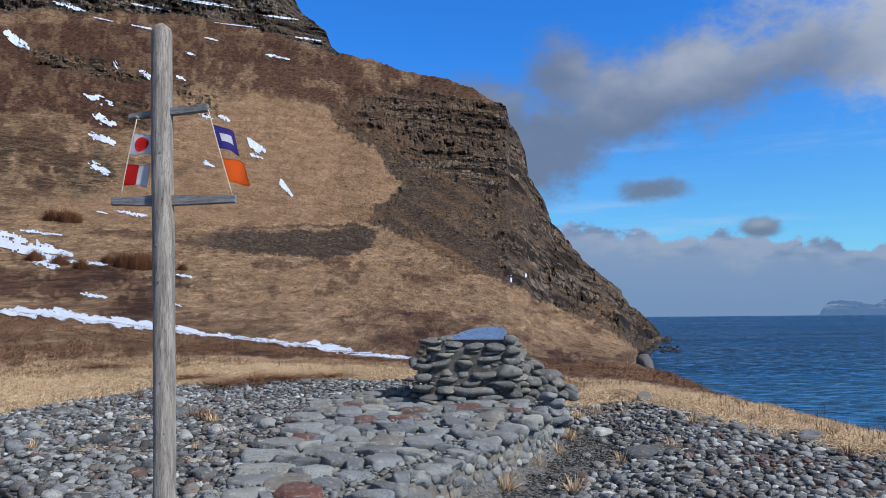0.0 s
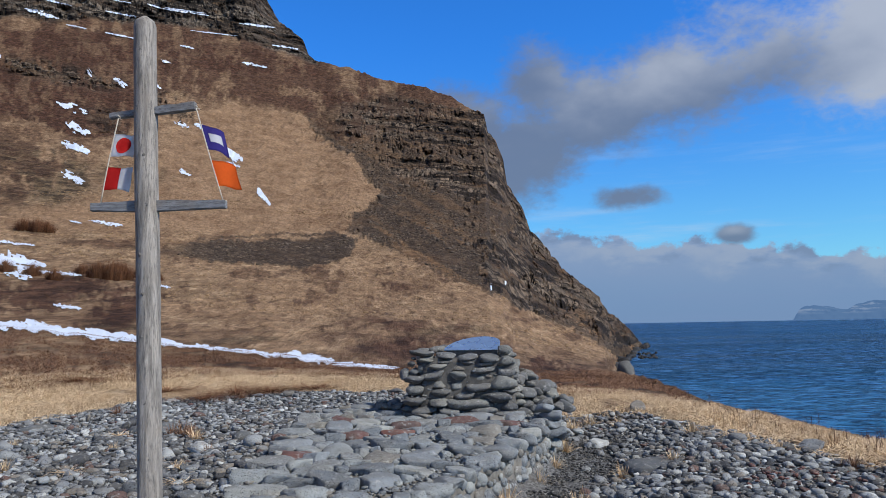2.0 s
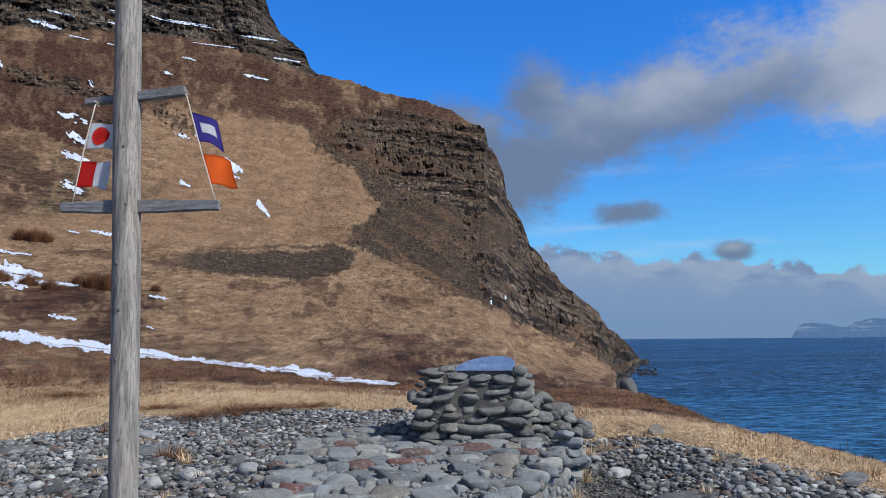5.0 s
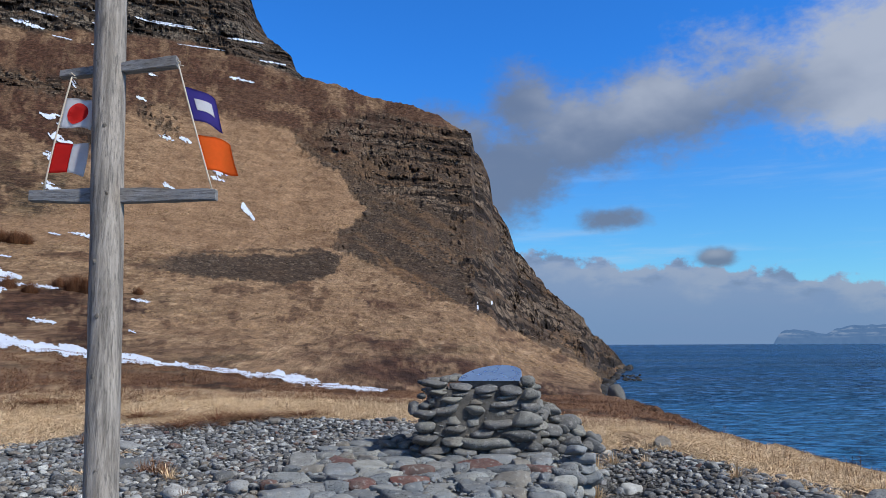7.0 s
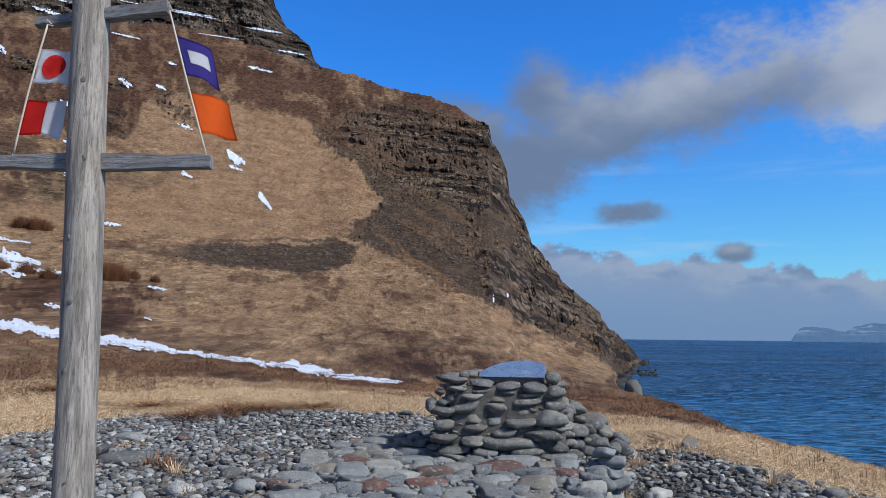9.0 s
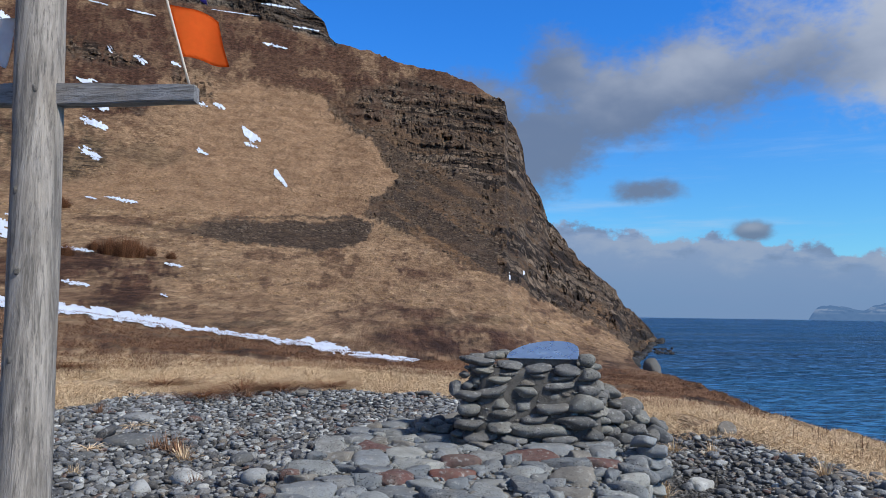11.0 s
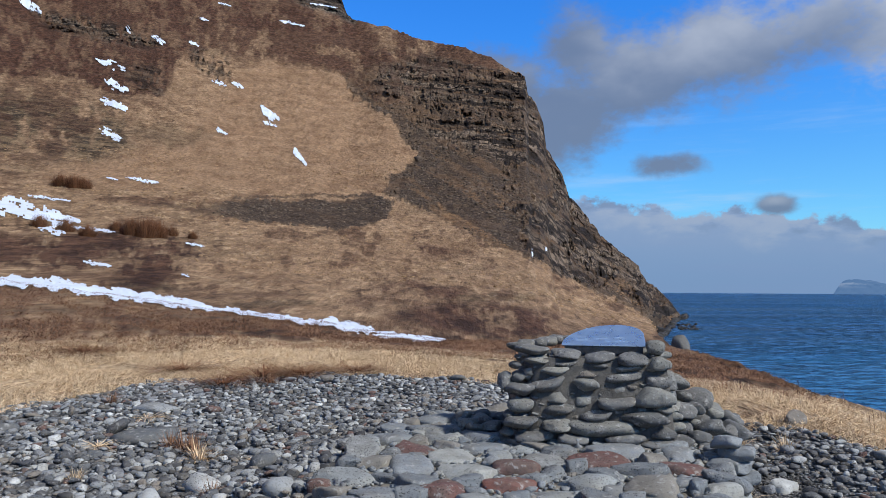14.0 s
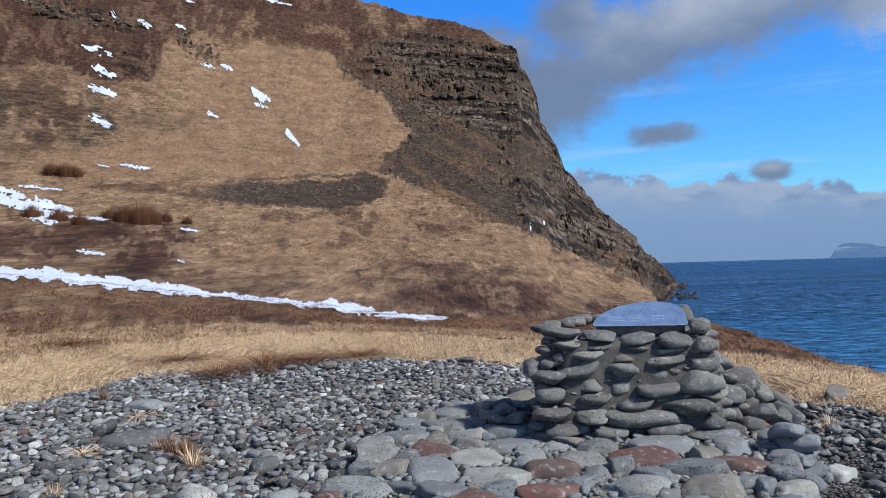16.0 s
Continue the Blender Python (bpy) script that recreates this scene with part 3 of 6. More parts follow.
def build_land():
    dense = np.linspace(-36, 35, 880)
    cols = np.r_[np.linspace(-180, -37, 60), dense, np.linspace(36.5, 180, 60)]
    # rows: near ground, meadow, slope, wall, and what lies behind
    near = np.r_[0.25, np.linspace(0.6, 4.5, 14), np.linspace(4.7, 24, 90)]
    rows = []
    shore_r = np.interp(cols, [13.2, 14.6, 15.5, 16.35], [120, 205, 252, 367])
    er, rr, re, se, sr, we, wr = (f(cols) for f in (edge_r, rim_r, rim_e, sky_e, sky_r, wall_e, wall_r))
    for s in np.linspace(-0.02, 1, 61):                  # shingle and meadow up to the rim
        r = 0.4 * (rr / 0.4) ** s if s >= 0 else np.full(len(cols), 0.01)
        x, y = EYE0[0] + r * np.sin(np.radians(cols)), EYE0[1] + r * np.cos(np.radians(cols))
        zr = EYE0[2] + rr * re
        f = soft((r - er) / (rr - er), 0.0, 1.0)
        z = ground_z(x, y) * (1 - f) + zr * f
        rows.append((r, z))
    sea = cols > 16.45
    water = soft(cols, 13.6, 14.9) * (cols < 130)        # where the sea comes in between rim and headland
    # the slope: fractions of the climb from rim to skyline, and of the way there
    steps = np.r_[np.linspace(0, 0.06, 16)[1:], np.linspace(0.06, 1, 290)[1:]]
    for s in steps:
        w = s**1.25
        r = rr + (sr - rr) * (0.10 * w + 0.90 * w**0.9)
        e = re + (se - re) * s
        z = EYE0[2] + r * e
        # sea inlet in front of the headland's tip
        r2 = rr + (shore_r - rr) * min(1, s / 0.35) if s < 0.35 else shore_r + (sr - shore_r) * (s - 0.35) / 0.65
        e_sea = (SEA_Z - EYE0[2]) / shore_r
        if s < 0.35:
            q = s / 0.35
            z2 = (EYE0[2] + rr * re) + (SEA_Z - 1.2 - EYE0[2] - rr * re) * min(1.0, q / 0.45) + 1.3 * soft(q, 0.75, 1)
        else:
            z2 = EYE0[2] + r2 * (e_sea + (np.maximum(se, e_sea) - e_sea) * ((s - 0.35) / 0.65))
        zs = (EYE0[2] + rr * re) + (SEA_Z - 5 - EYE0[2] - rr * re) * soft(s, 0, 0.25)
        rs = rr + 700 * s**1.5
        r = r * (1 - water) + r2 * water
        z = z * (1 - water) + z2 * water
        gone = soft(cols, 16.36, 16.7) * (1 - soft(cols, 120, 150))
        r, z = r * (1 - gone) + rs * gone, z * (1 - gone) + zs * gone
        rows.append((r, z))
    r0, z0 = rows[-1]
    gone = soft(cols, 16.36, 16.7) * (1 - soft(cols, 120, 150))
    for s in np.linspace(0, 1, 70)[1:]:                   # the upper rock wall
        r = r0 + (np.maximum(wr, r0 + 5) - r0) * s
        e0 = (z0 - EYE0[2]) / r0
        z = EYE0[2] + r * (e0 + (we - e0) * s)
        rows.append((r, z * (1 - gone) + z0 * gone))
    r1, z1 = rows[-1]
    for s in (0.15, 0.4, 0.7, 1.0):                       # the plateau behind
        fall = np.where(cols < -8, (30 - 0.5 * z1) * s, -(0.6 * np.maximum(z1, 0) + 14) * s)
        rows.append((r1 + (1400 - r1) * s, z1 + fall * (1 - gone)))
    r, z = np.array([q[0] for q in rows]), np.array([q[1] for q in rows])
    az = np.broadcast_to(cols, r.shape)
    e = (z - EYE0[2]) / r
    # uneven ground, larger with distance
    a = np.radians(az)
    x, y = EYE0[0] + r * np.sin(a), EYE0[1] + r * np.cos(a)
    flat = np.stack([x.ravel(), y.ravel(), z.ravel()], 1)
    w1 = fbm(flat / 60, 5, 0.55, 1).reshape(r.shape)
    w2 = fbm(flat / 9, 5, 0.6, 2).reshape(r.shape)
    ang = np.stack([az.ravel() * 0.35, e.ravel() * 14, np.zeros(r.size)], 1)
    wa = fbm(ang, 5, 0.6, 3).reshape(r.shape)            # for ragged zone borders
    wb = fbm(ang * 4, 4, 0.6, 4).reshape(r.shape)
    wc = fbm(ang * 13, 3, 0.6, 15).reshape(r.shape)
    wd = fbm(ang * np.array([2.2, 2.2, 1.0]) + 40.0, 4, 0.6, 16).reshape(r.shape)
    # zones: outlines by azimuth in degrees and hundredths of rise, with ragged borders
    land = (az < 16.5) & (az > -80) & (r > rr + 12)
    inner = (az > -38) & (az < 22) & (r > 38)
    u_, v_ = (az * 22.8 + 8 * wa + 6 * wb + 5 * wc)[inner], (e * 1305 + 3 * wd + 2.5 * wc)[inner]

    def area(text, edge=4.0):
        p = np.array([float(q) for q in text.split()]).reshape(-1, 2) * np.array([22.8, 13.05])
        best, odd = np.full(u_.shape, 1e9), np.zeros(u_.shape, bool)
        for (x0, y0), (x1, y1) in zip(p, np.roll(p, -1, 0)):
            dx, dy = x1 - x0, y1 - y0
            t = np.clip(((u_ - x0) * dx + (v_ - y0) * dy) / (dx * dx + dy * dy), 0, 1)
            best = np.minimum(best, np.hypot(u_ - x0 - t * dx, v_ - y0 - t * dy))
            if dy:
                odd ^= ((y0 > v_) != (y1 > v_)) & (u_ < x0 + (v_ - y0) * dx / dy)
        out = np.zeros_like(r)
        out[inner] = soft(np.where(odd, best, -best), -edge, edge)
        return out

    dark = area("-9.21 28.78 -7.00 24.68 -5.31 23.38 -4.03 20.39 -3.05 18.34 -4.04 16.29 -5.45 15.50 -5.55 13.01 -4.14 11.76 -1.05 9.40 2.03 6.63 5.08 4.02 7.67 2.28 11.05 -0.43 13.11 -2.32 14.52 -4.17 15.09 -6.72 19.84 -6.64 20.19 7.71 7.61 31.95 5.35 28.92 0.87 31.14 -2.29 32.39 -6.33 30.69", 3.0) * land
    gully = area("-8.11 27.02 -6.33 23.35 -3.67 20.39 -3.05 18.34 -5.24 14.49 -5.46 12.93 -3.69 11.60 -0.17 8.76 2.91 6.07 5.30 3.86 6.61 4.59 5.77 6.92 4.26 10.05 2.97 13.20 2.11 17.15 -0.10 20.76 -2.77 23.40 -5.45 25.52", 14.0) * land
    patch = area("-20.51 9.74 -18.75 10.84 -16.95 11.89 -13.23 12.41 -6.34 12.85 -4.93 11.76 -5.37 9.75 -6.77 9.06 -9.16 7.90 -11.52 8.49 -14.87 8.81 -17.33 9.27 -18.93 9.44", 2.5)
    patch *= (1 - 0.85 * area("-17.36 11.65 -12.38 12.28 -6.34 12.38 -8.08 11.98 -13.22 11.57", 2.0)) * soft(az + 1.0 * wb, -22, -16)
    brow = area("-11.19 31.17 -8.12 33.41 -4.54 33.17 -0.03 31.57 4.45 28.57 0.85 29.13 -2.30 28.36 -3.66 25.55 -5.89 24.71 -7.66 27.04 -9.21 28.94", 10.0)
    low_line = np.interp(az, [-40, -31, -24.7, -16.7, -11.6, -8.2], [0.36, 0.37, 0.395, 0.402, 0.385, 0.366])
    upper = soft(e + 0.006 * wa, low_line - 0.003, low_line + 0.004) * soft(-az, 7.7, 8.3) * (az > -80)
    ribs = np.maximum.reduce([area("-30.42 33.38 -27.63 33.36 -24.68 32.97 -22.30 32.46 -22.15 30.54 -24.64 30.46 -27.58 30.92 -30.04 31.24", 9.0) * soft(wb + wc, -0.5, 0.2),
                              0.8 * area("-19.99 31.17 -17.75 30.78 -16.91 28.58 -17.91 26.53 -19.14 27.51 -20.05 29.26", 8.0) * soft(wb + wc, -0.2, 0.4),
                              0.8 * area("-24.79 28.23 -22.12 28.15 -22.07 24.59 -23.79 24.75", 8.0) * soft(wb + wc, -0.4, 0.2)])
    tiers = np.maximum.reduce([area(text, 9.0) for text in (
        "-7.19 28.36 -6.04 30.47 -2.56 31.59 0.35 31.30 3.54 30.09 5.55 28.99 6.93 24.01 7.31 20.32 4.62 22.51 2.33 24.15 -0.56 25.25 -3.45 26.40 -5.76 25.84",
        "-3.75 23.57 -0.57 23.04 2.32 22.46 4.61 21.59 7.31 20.32 8.26 16.83 9.08 15.27 6.84 16.15 4.56 16.77 2.85 17.08 1.14 19.17 -1.16 20.74",
        "3.09 12.28 5.36 11.45 6.80 13.39 7.12 15.89 9.36 15.25 10.67 9.72 12.80 6.19 14.89 3.22 15.37 0.58 12.72 1.94 10.53 1.17 8.87 0.72 6.68 3.22 4.87 5.48 4.47 7.98 5.06 9.96",
        "12.16 0.89 14.57 0.60 16.64 -1.10 16.60 -3.22 14.51 -2.97")]) * land
    rock = dark * np.maximum(soft(tiers + 0.25 * wb + 0.25 * wc, 0.25, 0.65), 0.75 * soft(wb + wc + 0.5 * wa, 0.35, 0.9) * (1 - 0.7 * gully))
    rock = rock * (1 - 0.6 * brow * soft(wb + wc, -0.5, 0.4))
    rock = np.maximum.reduce([rock, upper, ribs])
    scree = np.maximum(dark, patch) * (1 - rock) * (1 - 0.6 * brow)

    def zone(shapes):
        """Ragged ovals: azimuth, elevation, half width, half height, weight."""
        out = np.zeros_like(r)
        for a0, e0, da, de, much in shapes:
            d = np.hypot((az - a0) / da + 0.30 * wa + 0.15 * wb, (e - e0) / de + 0.40 * wb + 0.2 * wa)
            out = np.maximum(out, much * soft(-d, -1.2, -0.55))
        return out

    wl = fbm(np.stack([az.ravel() * 0.45, e.ravel() * 55, 0 * e.ravel()], 1), 5, 0.65, 14).reshape(r.shape)
    mottle = soft(wb + 0.7 * wc, -0.75, 0.15)
    top_heath = area("-36 34.40 -29.80 36.6 -26.22 38.0 -22.43 38.5 -18.86 38.32 -15.53 38.71 -12.09 37.85 -8.56 36.43 -6.33 35.04 -8.12 34.21 -9.89 34.64 -13.37 34.2 -16.76 34.4 -19.0 34.4 -20.00 32.31 -21.15 28.70 -22.18 24.42 -23.97 23.77 -27.11 24.86 -29.57 25.32 -31.57 24.71 -36 24.40", 5.0)
    fringe = soft(e + 0.012 * wa + 0.006 * wb, 0.285, 0.315) * soft(-az - wb, -6, -3)
    heath = np.maximum.reduce([top_heath * (0.66 + 0.34 * mottle), brow * (0.4 + 0.55 * mottle), fringe * (0.35 + 0.55 * soft(wb + 0.6 * wa, -0.5, 0.2)),
                               area("-36 6.78 -28.50 6.16 -25.00 7.83 -21.65 8.25 -19.29 6.28 -18.67 3.74 -20.41 1.94 -21.92 0.39 -24.88 0.44 -27.73 1.97 -31.08 2.76 -36 3.25", 9.0) * (0.25 + 0.7 * soft(wl + 0.35 * wc, -0.4, 0.3)),
                               area("-6.34 0.87 -2.84 1.57 0.66 0.44 -0.66 -0.91 -5.90 -0.20", 8.0) * (0.3 + 0.6 * soft(wl + 0.35 * wc, -0.3, 0.3)), area("-4.15 6.35 -1.07 5.84 1.13 4.57 -2.40 4.32", 7.0) * (0.3 + 0.6 * soft(wl + 0.35 * wc, -0.3, 0.3)),
                               area("-6.34 -2.77 -1.10 -0.75 5.02 -1.62 9.73 -3.48 12.63 -6.01 16.25 -8.87 14.21 -9.65 9.24 -8.10 4.97 -6.75 -1.99 -4.98", 12.0) * (0.35 + 0.6 * soft(wl + 0.35 * wc, -0.5, 0.2)),
                               # last oval: the shaded hollow above the snow bank, painted in heath colour
                               zone([(-27.5, 0.126, 1.6, 0.006, 1.0), (-23.5, 0.108, 3.0, 0.005, 0.7), (-19.5, 0.1, 1.5, 0.003, 0.7), (-25.0, 0.016, 6.0, 0.007, 0.6), (-16.0, -0.004, 4.0, 0.006, 0.5), (-6.5, -0.012, 3.0, 0.005, 0.6), (8.0, 0.005, 1.6, 0.004, 0.6), (-23.5, -0.003, 1.6, 0.006, 1.0)])])
    heath = np.maximum(heath, soft(wl + 0.5 * wb, 0.45, 0.85) * 0.6 * (r > 40) * soft(0.15 - e, -0.02, 0.03))
    scrub = np.interp(az, [-36, -30, -20, -10, 0, 8, 16], [-0.024, -0.030, -0.040, -0.055, -0.064, -0.072, -0.085])
    heath = np.maximum(heath, soft(0.013 - np.abs(e - scrub + 0.010 * wa + 0.008 * wb), 0, 0.010) * 0.9)
    heath = np.maximum(heath, (0.15 + 0.5 * soft(wl + 0.5 * wb, -0.3, 0.4)) * soft(-az - 1.5 * wb, 20, 26) * soft(e, 0.13, 0.16) * soft(0.27 - e, 0, 0.02))
    heath = heath * (az > -120) * (az < 60) * (r > er + 4)
    olive = np.maximum(area("-36 22.41 -29.52 22.96 -26.34 22.28 -24.28 20.08 -24.06 17.58 -26.22 15.55 -29.37 15.51 -36 15.52", 14.0) * soft(wb + 0.5 * wa, -1.2, -0.3),
                       zone([(-22.0, 0.195, 3.0, 0.016, 0.5), (-20.0, 0.105, 3.0, 0.006, 0.5), (-22.0, 0.005, 3.5, 0.005, 0.8), (-14.5, -0.014, 4.0, 0.004, 0.6), (1.5, -0.006, 3.5, 0.005, 0.6)]))
    bowl = area("-16.90 28.20 -14.62 30.03 -11.62 29.87 -8.55 28.03 -7.13 24.68 -5.58 23.37 -4.21 20.38 -3.32 18.42 -4.21 16.45 -5.63 15.66 -5.90 13.16 -9.82 13.11 -15.73 12.62 -24.34 12.39 -29.31 12.78 -29.36 14.83 -24.04 16.50 -21.03 19.39 -19.09 23.35", 12.0)
    pale = np.maximum(bowl, zone([(-6.0, 0.055, 9.0, 0.022, 0.45), (6.0, 0.02, 6.0, 0.02, 0.4), (-12.0, 0.03, 9.0, 0.012, 0.35), (-14.0, 0.11, 9.0, 0.01, 0.4), (-21.0, 0.255, 3.0, 0.03, 0.5)]))
    heath = heath * (1 - 0.9 * bowl)
    reach = grass_reach(az)
    straw = soft(r, er + 0.5, er + 2.5) * (1 - soft(r / rr, 0.9, 1.1)) * (1 - 0.85 * soft(r - er - reach + 2.0 * wb, -1.5, 3.0))
    heath = np.maximum(heath, (0.22 + 0.45 * soft(wl + 0.5 * wb, -0.4, 0.4)) * soft(r - er - reach + 2.0 * wb, -1.0, 3.0) * (1 - soft(r - rr, -1, 10)) * (np.abs(az) < 50))
    shingle = 1 - soft(r + 0.5 * wb, er - 0.2, er + 0.6)
    sea_bed = gone[None, :] * (r > rr + 3)
    rock = np.maximum(rock, sea_bed)
    drift = fbm(np.stack([(e + 0.0105 * az).ravel() * 95, az.ravel() * 0.20, 0 * e.ravel()], 1), 4, 0.6, 91).reshape(r.shape)
    streak = soft(drift, 0.05, 0.45) * 0.85 * soft(0.135 - e, -0.05, 0.05) * gully
    streak = np.maximum(streak, 0.30 * soft(drift, 0.0, 0.5) * dark)
    streak = np.maximum(streak, 0.9 * soft(drift + 0.3 * wb, 0.1, 0.5) * soft(0.02 - e, -0.02, 0.03) * dark)
    # relief along the line of sight keeps the outlines, relief upwards makes them ragged
    q = lambda a_, b_, seed: fbm(np.stack([az.ravel() * a_, z.ravel() * b_ + 0.8 * w1.ravel(), r.ravel() * 0.01], 1), 4, 0.6, seed).reshape(r.shape)
    cut = lambda a_, b_, seed: blocks(np.stack([az.ravel() * a_ + 0.5 * w2.ravel(), z.ravel() / b_ + 0.6 * w1.ravel() + 0.15 * w2.ravel(), 0 * z.ravel()], 1), seed).reshape(r.shape)
    push = rock * (0.010 * q(0.6, 0.03, 8) + 0.002 * q(2.6, 0.10, 18) + 0.0030 * cut(0.7, 6.0, 41) + 0.0022 * cut(2.4, 3.0, 42) + 0.0022 * cut(3.2, 3.6, 43) + 0.0012 * cut(9.0, 2.5, 46))
    tier = (z + 0.18 * x) / 8.0 + 0.4 * w1 + 0.2 * q(0.4, 0.02, 28)
    phase = tier % 1.0
    ledge = soft(phase, 0.74, 0.84) * (1 - soft(phase, 0.96, 1.0)) * soft(q(0.9, 0.03, 48), -0.6, 0.1)
    push = push + rock**1.5 * (r > 100) * -0.017 * (1 - 0.6 * upper) * (soft(tier % 1.0, 0.0, 0.8) - soft(tier % 1.0, 0.8, 1.0) - 0.5) * soft(q(0.9, 0.03, 38), -0.7, 0.5)
    push = push + (1 - rock) * (r > 60) * 0.014 * (w1 + 0.45 * w2 * soft(300 - r, 0, 150))
    k = 1 + push * soft(r, 60, 160)
    rise = (1 - 0.55 * rock) * (0.35 * w2 + 0.25 * fbm(flat / 2.5, 3, 0.6, 9).reshape(r.shape)) * soft(r, rr, rr + 25) * (1 - sea_bed) * np.clip(r / 150, 0.2, 2.2)
    rise = rise + rock * (r > 100) * (1 - sea_bed) * (0.35 + 0.6 * soft(az, 5, 8)) * (0.9 * cut(0.7, 5.0, 44) + 0.7 * cut(3.0, 2.6, 45)) * soft(r, 100, 200)
    rise = rise + 0.10 * fbm(flat / 1.6, 4, 0.6, 6).reshape(r.shape) * soft(r, er, er + 4) * (1 - soft(r, rr, rr + 10))
    r, z = r * k, EYE0[2] + (z - EYE0[2]) * k + rise
    x, y = EYE0[0] + r * np.sin(a), EYE0[1] + r * np.cos(a)
    m, n = r.shape
    i = np.arange(m * n).reshape(m, n)
    faces = np.stack([i[:-1, :-1], i[:-1, 1:], i[1:, 1:], i[1:, :-1]], -1).reshape(-1, 4)
    me = mesh_from("ground", np.stack([x, y, z], -1).reshape(-1, 3), faces, M_LAND)
    for name, v in (("rock", rock), ("scree", scree), ("heath", heath), ("straw", straw), ("shingle", shingle), ("ledge", ledge), ("streak", streak), ("pale", pale), ("olive", olive), ("crag", upper)):
        me.attributes.new(name, "FLOAT", "POINT").data.foreach_set("value", np.clip(v, 0, 1).astype(np.float32).ravel())
    crisp = rock[:-1, :-1].ravel() > 0.5
    me.polygons.foreach_set("use_smooth", ~crisp)
    ob = new("ground", me)
    tagged(ob, "grassy hillside with dark scree, basalt cliffs and a shingle foreground", "hillside", kind="structure")
    return cols, x, y, z, scree, rock, heath


LAND = build_land()


def on_land(az, e, first=60):
    """The place on the hillside that shows at an azimuth and elevation from the first standpoint."""
    cols, x, y, z = LAND[:4]
    j = int(np.clip(np.searchsorted(cols, az), 1, len(cols) - 1))
    t = (az - cols[j - 1]) / (cols[j] - cols[j - 1])
    col = [q[:, j - 1] * (1 - t) + q[:, j] * t for q in (x, y, z)]
    d = np.hypot(col[0] - EYE0[0], col[1] - EYE0[1])
    el = np.maximum.accumulate(((col[2] - EYE0[2]) / d)[first:-5])
    k = min(max(int(np.searchsorted(el, e)), 1), len(el) - 1)
    q = min(1.0, max(0.0, (e - el[k - 1]) / max(1e-6, el[k] - el[k - 1])))
    return np.array([c[first + k - 1] * (1 - q) + c[first + k] * q for c in col])


def land_height(px, py):
    """The sheet's height near the standpoint."""
    cols, x, y, z = LAND[:4]
    az = math.degrees(math.atan2(px - EYE0[0], py - EYE0[1]))
    d = math.hypot(px - EYE0[0], py - EYE0[1])
    j = int(np.clip(np.searchsorted(cols, az), 1, len(cols) - 1))
    return float(np.interp(d, np.hypot(x[:200, j] - EYE0[0], y[:200, j] - EYE0[1]), z[:200, j]))


# ---- sea and far coast ----
def build_sea():
    ang = np.linspace(0, 2 * np.pi, 97)[:-1]
    rad = np.array([3.0, 30, 80, 200, 500, 1200, 2600, 4850])
    v = np.stack([np.stack([r * np.sin(ang), r * np.cos(ang), np.full(96, SEA_Z)], 1) for r in rad]).reshape(-1, 3)
    i = np.arange(len(rad) * 96).reshape(len(rad), 96)
    j = np.roll(i, -1, 1)
    faces = np.stack([i[:-1], i[1:], j[1:], j[:-1]], -1).reshape(-1, 4)
    ob = new("water", mesh_from("water", v, faces, M_SEA))
    tagged(ob, "deep blue sea with small wind waves", "sea", kind="structure")


def build_far_coast():
    """Flat-topped mountains across the fjord, their haze painted as a blue glow."""
    u = np.linspace(0, 1, 120)
    az = np.radians(27.0 + u * 16.0)
    top = np.interp(u, [0, 0.008, 0.03, 0.056, 0.144, 0.19, 0.21, 0.25, 0.314, 0.6, 1], [0, 22, 62, 79, 72, 55, 52, 82, 96, 104, 96])
    top = top + 3.0 * fbm(np.stack([u * 45, u * 0, u * 0], 1), 4, 0.6, 4) * soft(u, 0.0, 0.06)
    rows = []
    for s in np.linspace(0, 1, 24):
        r = 4300 + 240 * s + 30 * lattice(np.stack([u * 60, u * 0 + s * 5, u * 0], 1), 7)
        rows.append(np.stack([r * np.sin(az), r * np.cos(az), SEA_Z - 3 + (top + 6) * s ** 0.8], 1))
    rows.append(rows[-1] * np.array([1.08, 1.08, 0.1]))
    v = np.stack(rows)
    m, n = v.shape[:2]
    i = np.arange(m * n).reshape(m, n)
    faces = np.stack([i[:-1, :-1], i[:-1, 1:], i[1:, 1:], i[1:, :-1]], -1).reshape(-1, 4)
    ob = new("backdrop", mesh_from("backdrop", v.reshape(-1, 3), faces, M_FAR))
    tagged(ob, "flat-topped mountains with snow across the water, haze painted as a blue glow", "mountains", kind="structure")


build_sea()
build_far_coast()


# ---- stones ----
def scatter(n_try, radii, box, accept, rng, keep=None, gap=0.92):
    """Places discs of falling size so that they hardly overlap: rows of x, y, radius."""
    cell = radii[0] * 2
    grid, out = {}, []
    for x, y, r in keep or ():
        grid.setdefault((int(x // cell), int(y // cell)), []).append((x, y, r))
    xs, ys = rng.uniform(box[0], box[1], n_try), rng.uniform(box[2], box[3], n_try)
    ok = accept(xs, ys)
    rs = radii[0] + (radii[1] - radii[0]) * (np.arange(n_try) / n_try) ** 0.6
    for x, y, r in zip(xs[ok], ys[ok], rs[ok]):
        i, j = int(x // cell), int(y // cell)
        near = (q for a in (-1, 0, 1) for b in (-1, 0, 1) for q in grid.get((i + a, j + b), ()))
        if all((x - a) ** 2 + (y - b) ** 2 > ((r + c) * gap) ** 2 for a, b, c in near):
            grid.setdefault((i, j), []).append((x, y, r))
            out.append((x, y, r))
    return out


